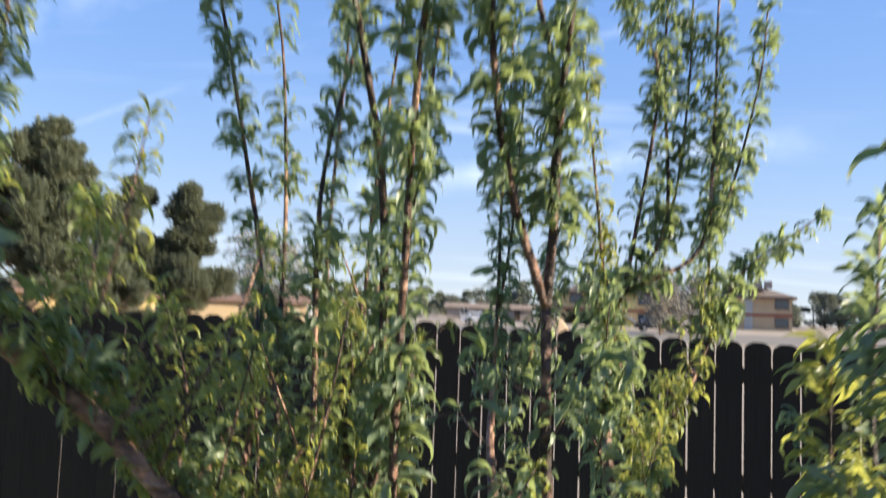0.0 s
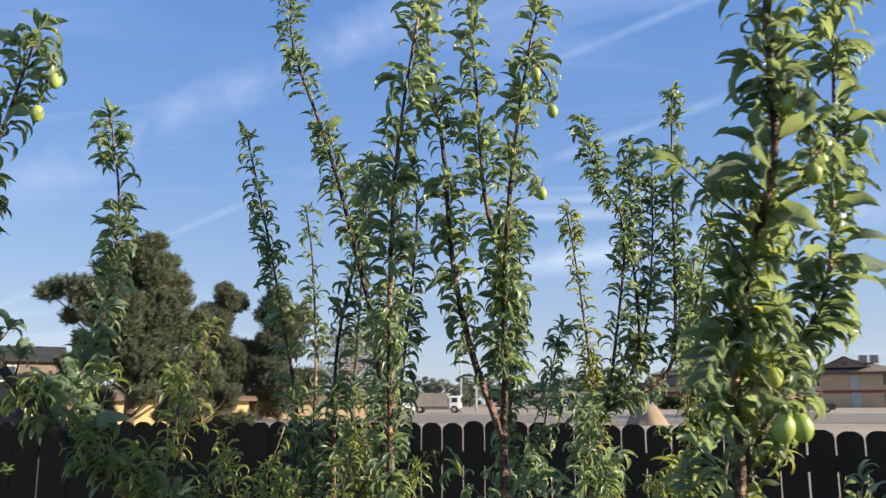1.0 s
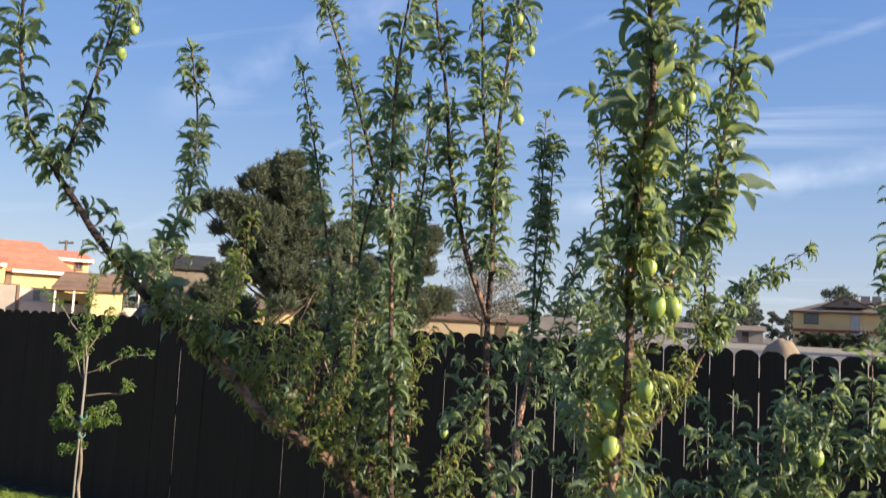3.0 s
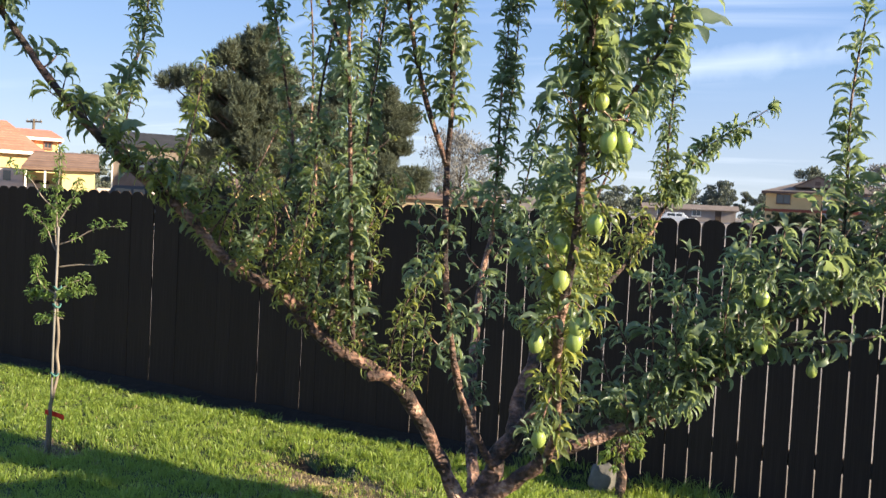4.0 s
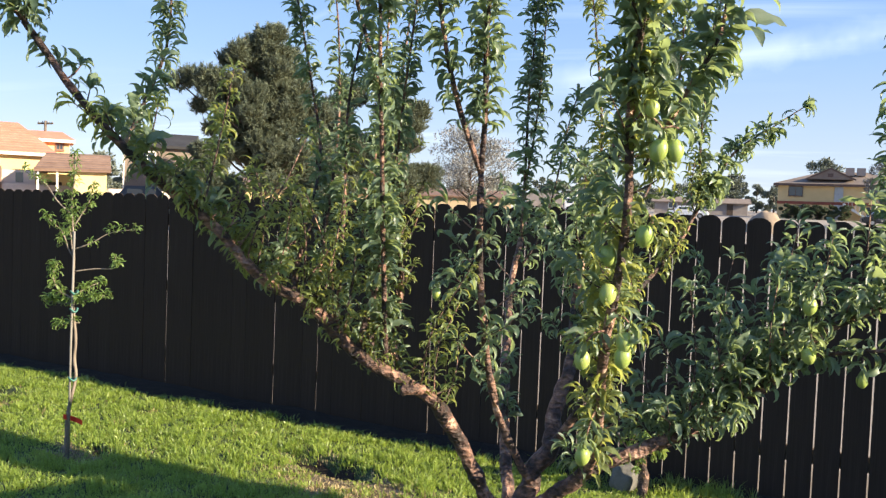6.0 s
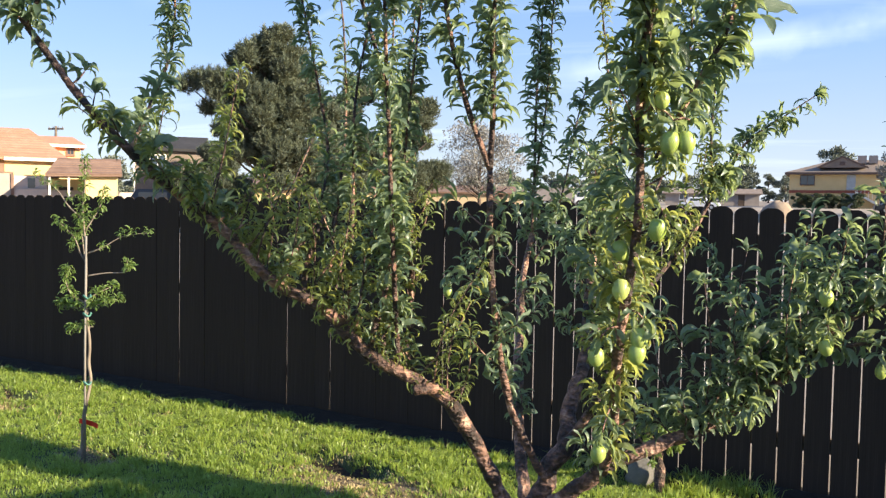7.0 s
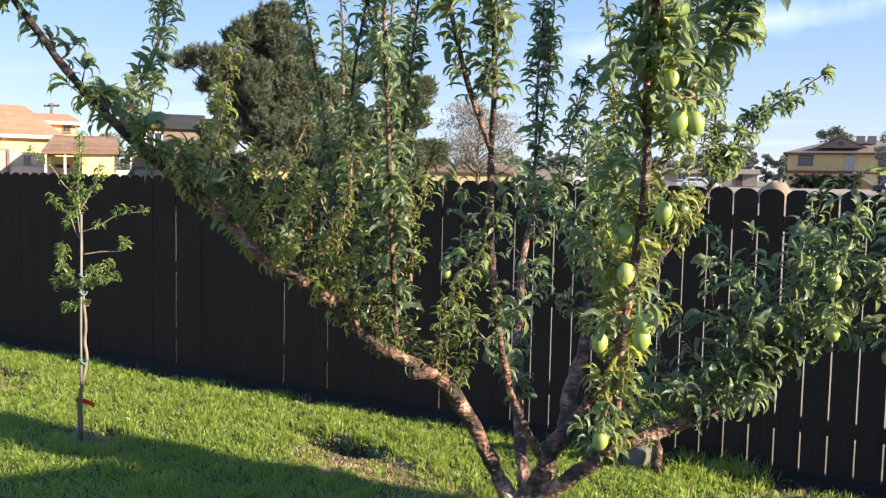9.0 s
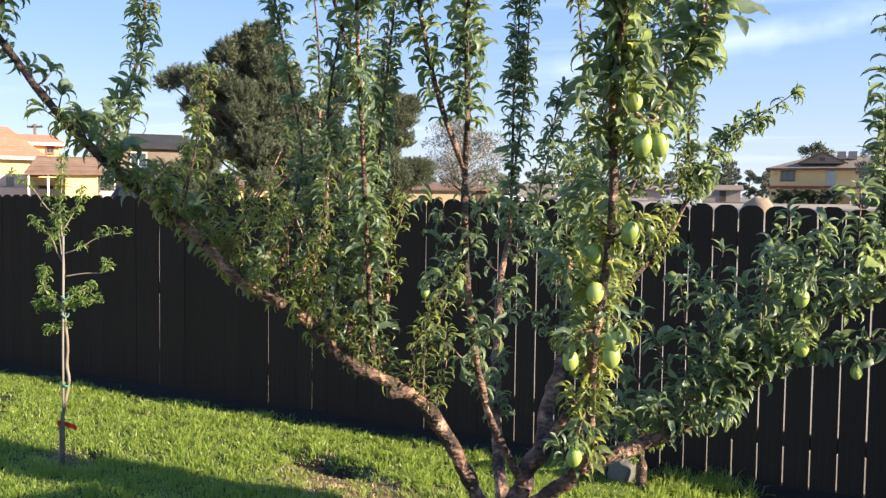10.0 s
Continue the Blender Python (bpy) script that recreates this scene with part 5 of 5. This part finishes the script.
twigs(right_limb, 10, (0.03, 0.09), (0.026, 0.05), 230, 0.18, 0.42, None, 1.3, -0.1)
twigs(left_limb, 7, (0.03, 0.07), (0.020, 0.036), 230, 0.40, 0.70, LEAF_YOUNG, 3.2, -0.2)
twigs(left_limb, 5, (0.02, 0.05), (0.02, 0.034), 260, 0.40, 0.72, LEAF_YOUNG, 2.5, 0.4)
twigs(left_limb, 15, (0.012, 0.035), (0.03, 0.048), 120, 0.62, 0.99, None, 1.2, 0.0, 9)
twigs(right_limb, 27, (0.06, 0.22), (0.022, 0.055), 210, 0.34, 1.0)
twigs(right_limb, 4, (0.03, 0.07), (0.028, 0.05), 260, 0.3, 0.9, None, 2.5)
twigs(right_limb, 17, (0.025, 0.08), (0.026, 0.055), 280, 0.36, 0.80, None, 2.0, -0.5, 7)
twigs(right_limb, 10, (0.12, 0.30), (0.020, 0.045), 190, 0.36, 0.62, None, 0.45, 0.1)
twigs(rear_limb, 7, (0.04, 0.1), (0.022, 0.04), 230, 0.2, 0.98, None, 1.2)
twigs(back_limb, 11, (0.03, 0.10), (0.022, 0.050), 230, 0.30, 0.95, None, 1.3)
twigs(rear_right_limb, 17, (0.05, 0.15), (0.026, 0.05), 300, 0.05, 0.95, LEAF_YOUNG, 1.3)
twigs(mid_limb, 9, (0.06, 0.16), (0.028, 0.055), 230, 0.66, 1.0, None, 1.4)
twigs(mid_limb, 9, (0.05, 0.13), (0.024, 0.046), 230, 0.42, 1.0, None, 1.0)
twigs(front_limb, 20, (0.03, 0.07), (0.024, 0.042), 300, 0.08, 0.62, LEAF_YOUNG, 1.6)
twigs(front_limb, 9, (0.05, 0.11), (0.030, 0.055), 240, 0.34, 0.70, None, 1.5)
twigs(front_limb, 22, (0.02, 0.05), (0.028, 0.055), 320, 0.5, 0.98, None, 1.6)


def single_leaves(line, count, sizes, mat):
    """The nearest leaves, each an object of its own."""
    shapes = []
    for v, t in LEAF_SHAPES:
        shapes.append(mesh_of("leaf", v, t, mat, True))
    spots = leaf_spots(line, count / sum((b - a).length for a, b in zip(line, line[1:])), PLUM_RNG, 0.0, (0.6, 1.4), 8)
    back = PLUM_TREE.matrix_basis.inverted()
    for base, away in spots[:count]:
        ob = new("leaf", shapes[PLUM_RNG.randrange(len(shapes))])
        ob.parent, ob.matrix_parent_inverse = PLUM_TREE, back
        size = PLUM_RNG.uniform(*sizes)
        ob.matrix_basis = leaf_frame(base, away, PLUM_RNG) @ Matrix.Scale(size, 4)


single_leaves(front_limb[:len(front_limb) * 2 // 3], 170, (0.026, 0.048), LEAF_YOUNG)
single_leaves(side_shoot[len(side_shoot) // 3:], 20, (0.055, 0.088), LEAF)
single_leaves(front_limb[len(front_limb) // 2:], 130, (0.040, 0.075), LEAF)


def plum_mesh():
    bm = bmesh.new()
    bmesh.ops.create_uvsphere(bm, u_segments=16, v_segments=12, radius=1.0)
    for v in bm.verts:
        seam = 1 - 0.05 * math.exp(-(math.atan2(v.co.y, v.co.x) / 0.25) ** 2)
        dip = 1 - 0.10 * math.exp(-((1 - v.co.z) / 0.06) ** 2)
        taper = 1 - 0.10 * max(0, -v.co.z) ** 2
        v.co = Vector((v.co.x * 0.0112 * seam * taper, v.co.y * 0.0112 * taper, v.co.z * 0.0148 * dip))
    me = bpy.data.meshes.new("plum")
    bm.to_mesh(me)
    bm.free()
    me.materials.append(PLUM)
    me.shade_smooth()
    return me


PLUM_SHAPE = plum_mesh()


def plum(x, y, z, size=1.0):
    size *= 0.66 if z > 1.9 else 0.80 if z > 1.72 else 1.03
    ob = new("plum", PLUM_SHAPE)
    ob.parent, ob.matrix_parent_inverse = PLUM_TREE, PLUM_TREE.matrix_basis.inverted()
    top = Vector((x + 0.004, y + 0.003, z + 0.026 * size))
    near = min(WOOD, key=lambda p: (p - top).length + (0.05 if p.z < top.z - 0.05 else 0))
    if (near - top).length > 0.012:
        middle = near.lerp(top, 0.6) + Vector((0, 0, 0.15 * (near - top).length))
        shoot([near, middle, top], 0.0026, 0.0014, 330, (0.024, 0.042), 0.1, None, "twig", 4)
    ob.matrix_basis = pose(x, y, z, PLUM_RNG.uniform(-14, 14), PLUM_RNG.uniform(-14, 14), PLUM_RNG.uniform(0, 360)) @ Matrix.Scale(size, 4)
    bm = bmesh.new()
    top = Vector((x, y, z + 0.013 * size))
    tube(bm, smooth_line([top, top + Vector((0.001, 0.001, 0.006)), top + Vector((0.004, 0.003, 0.013))], 0.003), 0.0009, 0.0012, 5)
    stalk = part("stalk", bm, LEAF_YOUNG, None, smooth=True)
    stalk.parent, stalk.matrix_parent_inverse = ob, (PLUM_TREE.matrix_basis @ ob.matrix_parent_inverse @ ob.matrix_basis).inverted()


plum(0.397, 0.559, 1.719)
plum(0.416, 0.565, 1.720)
plum(0.387, 0.543, 1.769)
plum(0.385, 0.585, 1.613)
plum(0.339, 0.625, 1.584)
plum(0.312, 0.617, 1.444, 0.9)
plum(0.743, 1.0, 1.381, 0.8)
plum(0.366, 0.625, 1.470)
plum(0.364, 0.625, 1.450)
plum(0.310, 0.745, 1.279)
plum(0.656, 0.985, 1.419)
plum(0.341, 0.625, 1.533)
plum(-0.097, 1.465, 1.436)
plum(0.393, 0.445, 2.013)
plum(0.405, 0.445, 2.016)
plum(0.429, 0.485, 1.969)
plum(0.416, 0.465, 1.953)
plum(0.476, 0.575, 1.962)
plum(0.499, 0.565, 2.016)
plum(0.166, 0.765, 2.183)
plum(0.187, 0.765, 2.130)
plum(0.170, 0.785, 2.023)
plum(-0.362, 0.510, 2.095)
plum(-0.380, 0.510, 2.058)
plum(-0.068, 0.725, 2.005)
plum(0.654, 0.985, 1.500)


# ---- the sapling and the small things on the lawn ----
def tuft(bm_parent, spots, count, rng, sizes=(0.028, 0.05)):
    """Little rosettes of leaves at the given points of a branch."""
    out = []
    for p in spots:
        for _ in range(int(count * 2.1)):
            d = Vector((rng.uniform(-1, 1), rng.uniform(-1, 1), rng.uniform(-0.5, 0.9))).normalized()
            out.append((p + d * rng.uniform(0.0, 0.022), d))
    foliage("foliage", out, sizes, SAPLING_LEAF, bm_parent, rng)


def sapling():
    x, y = -3.1, 4.13
    aside = Vector((0.968, 0.25, 0))
    t = thing("sapling", (x, y, 0), "thin staked sapling with sparse pale twigs and small leaves", "tree")
    rng = random.Random(77)

    def at(a, z, deep=0.0):
        return Vector((x, y, z)) + aside * a + Vector((-0.25, 0.968, 0)) * deep

    bm = bmesh.new()
    line = smooth_line([at(0, -0.05), at(0.0, 0.08), at(0.004, 0.25), at(0.03, 0.40), at(0.052, 0.52), at(0.04, 0.62), at(0.046, 0.74), at(0.03, 0.92), at(0.022, 1.05), at(0.026, 1.25), at(0.015, 1.45), at(0.005, 1.60), at(0.02, 1.75), at(0.022, 1.90)], 0.03)
    tube(bm, line, 0.0125, 0.0035, 8, 0.2)
    trunk = part("trunk", bm, PALE_BARK, t, smooth=True)
    tuft(trunk, [p for p in line if p.z > 1.46][::2], 15, rng, (0.026, 0.046))
    bm = bmesh.new()
    tube(bm, [at(0.022, 0.0, -0.02), at(0.024, 0.7, -0.02), at(0.032, 1.42, -0.016)], 0.0075, 0.0065, 8)
    part("stake", bm, STAKE_WOOD, t, "thin grey wooden stake", smooth=True)
    for z in (0.50, 0.93, 1.04):
        bm = bmesh.new()
        ring = [at(0.034 + 0.022 * math.cos(a), z + 0.01 * math.sin(2 * a), -0.01 + 0.024 * math.sin(a)) for a in [k * math.pi / 8 for k in range(17)]]
        tube(bm, ring, 0.006, 0.006, 5)
        part("tie", bm, GREEN_PLASTIC, t, "green plastic tie", smooth=True)
    bm = bmesh.new()
    line = [(-0.012, 0.004), (0.016, -0.008), (0.045, -0.026), (0.075, -0.05)]
    for (a, da), (b, db) in zip(line, line[1:]):
        p = [at(a, 0.243 + da, -0.014 + 0.9 * a), at(b, 0.243 + db, -0.016 + 0.9 * b), at(b, 0.272 + db, -0.014 + 0.9 * b), at(a, 0.272 + da, -0.012 + 0.9 * a)]
        solid(bm, p + [q + Vector((-0.001, 0.004, 0)) for q in p], [(0, 1, 2, 3), (7, 6, 5, 4), (3, 2, 6, 7), (0, 4, 5, 1)])
    bmesh.ops.recalc_face_normals(bm, faces=bm.faces)
    part("ribbon", bm, RED_PLASTIC, t, "red plastic ribbon")
    # branches: their way, and where along it the leaves sit, with how many at each place
    arms = [
        ([at(.03, 1.31), at(.13, 1.35), at(.23, 1.41), at(.33, 1.435), at(.43, 1.445)], (0.25, 0.58, 0.72, 0.97), 9),
        ([at(.03, 1.17), at(.15, 1.19), at(.272, 1.20), at(.28, 1.27)], (0.9, 0.99), 12),
        ([at(.02, 0.97), at(-.09, 0.965, .05), at(-.19, 0.975, .08)], (0.3, 0.5, 0.7, 0.85, 0.99), 16),
        ([at(.02, 1.0), at(-.06, 1.06, -.03), at(-.08, 1.16, -.05), at(-.05, 1.22, -.05)], (0.3, 0.5, 0.7, 0.85, 0.99), 14),
        ([at(.04, 0.965), at(.13, 1.0, -.02), at(.23, 1.03, -.04)], (0.2, 0.4, 0.6, 0.8, 0.99), 16),
        ([at(.03, 1.02), at(.10, 1.07, .05), at(.16, 1.10, .09)], (0.4, 0.7, 0.99), 15),
        ([at(.02, 1.26), at(-.01, 1.31), at(-.05, 1.41), at(-.15, 1.51)], (0.35, 0.55, 0.75, 0.99), 12),
        ([at(.015, 1.28), at(-.03, 1.40, .08), at(-.06, 1.50, .12), at(-.09, 1.56, .15)], (0.4, 0.6, 0.8, 0.99), 12),
        ([at(.02, 1.45), at(.07, 1.53), at(.11, 1.60), at(.14, 1.71)], (0.4, 0.6, 0.8, 0.99), 12),
        ([at(.01, 1.52), at(-.08, 1.60), at(-.18, 1.71, .04), at(-.34, 1.79, .08)], (0.4, 0.6, 0.8, 0.99), 9),
        ([at(.03, 0.85), at(-.03, 0.835), at(-.09, 0.815)], (0.55, 0.8, 0.99), 10),
        ([at(.035, 0.84), at(.05, 0.85), at(.07, 0.85)], (0.7, 0.99), 7)]
    for way, spots, count in arms:
        bm = bmesh.new()
        ln = smooth_line(way, 0.02)
        tube(bm, ln, 0.0055, 0.002, 6)
        arm = part("branch", bm, PALE_BARK, t, smooth=True)
        tuft(arm, [ln[int(f * (len(ln) - 1))] + Vector((rng.uniform(-.02, .02), rng.uniform(-.02, .02), 0.015)) for f in spots], count, rng)
    return t


def fence_plant():
    x, y = 0.42, 4.60
    t = thing("young_shrub", (x, y, 0), "small shrub with a knotty brown stem beside the fence", "shrub")
    rng = random.Random(78)
    bm = bmesh.new()
    line = smooth_line([(x, y, -0.03), (x + 0.01, y, 0.10), (x - 0.005, y, 0.21), (x + 0.005, y, 0.32)], 0.03)
    tube(bm, line, 0.030, 0.024, 10, 0.55)
    part("trunk", bm, BARK, t, smooth=True)
    for k in range(13):
        a = rng.uniform(0, 6.28)
        tip = Vector((x - 0.01 + math.cos(a) * rng.uniform(0.05, 0.15), y + math.sin(a) * 0.12, rng.uniform(0.20, 0.42)))
        bm = bmesh.new()
        ln = smooth_line([(x, y, 0.27), tip.lerp(Vector((x, y, 0.34)), 0.5), tip], 0.03)
        tube(bm, ln, 0.006, 0.002, 6)
        arm = part("branch", bm, BARK, t, smooth=True)
        foliage("foliage", leaf_spots(ln, 260, rng, 0.3, (0.5, 1.5), 14), (0.035, 0.06), SAPLING_LEAF, arm, rng)
    return t


def stone(x, y, r, label):
    bm = bmesh.new()
    bmesh.ops.create_icosphere(bm, subdivisions=3, radius=1.0)
    for v in bm.verts:
        k = 1 + 0.3 * noise.noise(v.co * 1.4 + Vector((x, y, 0))) + 0.08 * noise.noise(v.co * 6)
        v.co = Vector((x + v.co.x * r * k, y + v.co.y * r * 0.8 * k, max(-0.03, r * 0.75 + v.co.z * r * 1.25 * k)))
    return tagged(part("stone", bm, STONE, None, smooth=True), label, "stone")


sapling()
fence_plant()
stone(0.315, 4.70, 0.085, "pale grey rounded stone at the foot of the fence")

# ---- grass, and the pickets last ----
blades("grass", 15500, 17, -8.2, 2.4, 2.2, 5.0, (0.03, 0.07), GRASS, 31, "dense bright green lawn grass in small tufts", lambda x, y: 1.0 - 0.95 * bare(x, y))
blades("grass", 9000, 10, -5.0, 4.0, -3.0, 2.2, (0.03, 0.07), GRASS, 35, "green lawn grass round the plum tree", None, 0.05)
blades("dry_grass", 15000, 10, -6.8, 0.6, 3.0, 4.6, (0.02, 0.05), DRY_GRASS, 32, "dry straw-coloured grass on the worn patch", lambda x, y: 0.015 + (0.8 * bare(x, y) ** 2 if bare(x, y) < 0.9 else 0.0), 0.07)
blades("tall_grass", 70, 13, -1.6, -0.4, 4.7, 4.98, (0.05, 0.10), GRASS, 33, "taller unmown grass along the foot of the fence")
blades("tall_grass", 40, 12, -0.75, -0.25, 4.50, 4.82, (0.06, 0.13), GRASS, 34, "taller unmown grass round the foot of the shrub")
build_fence()
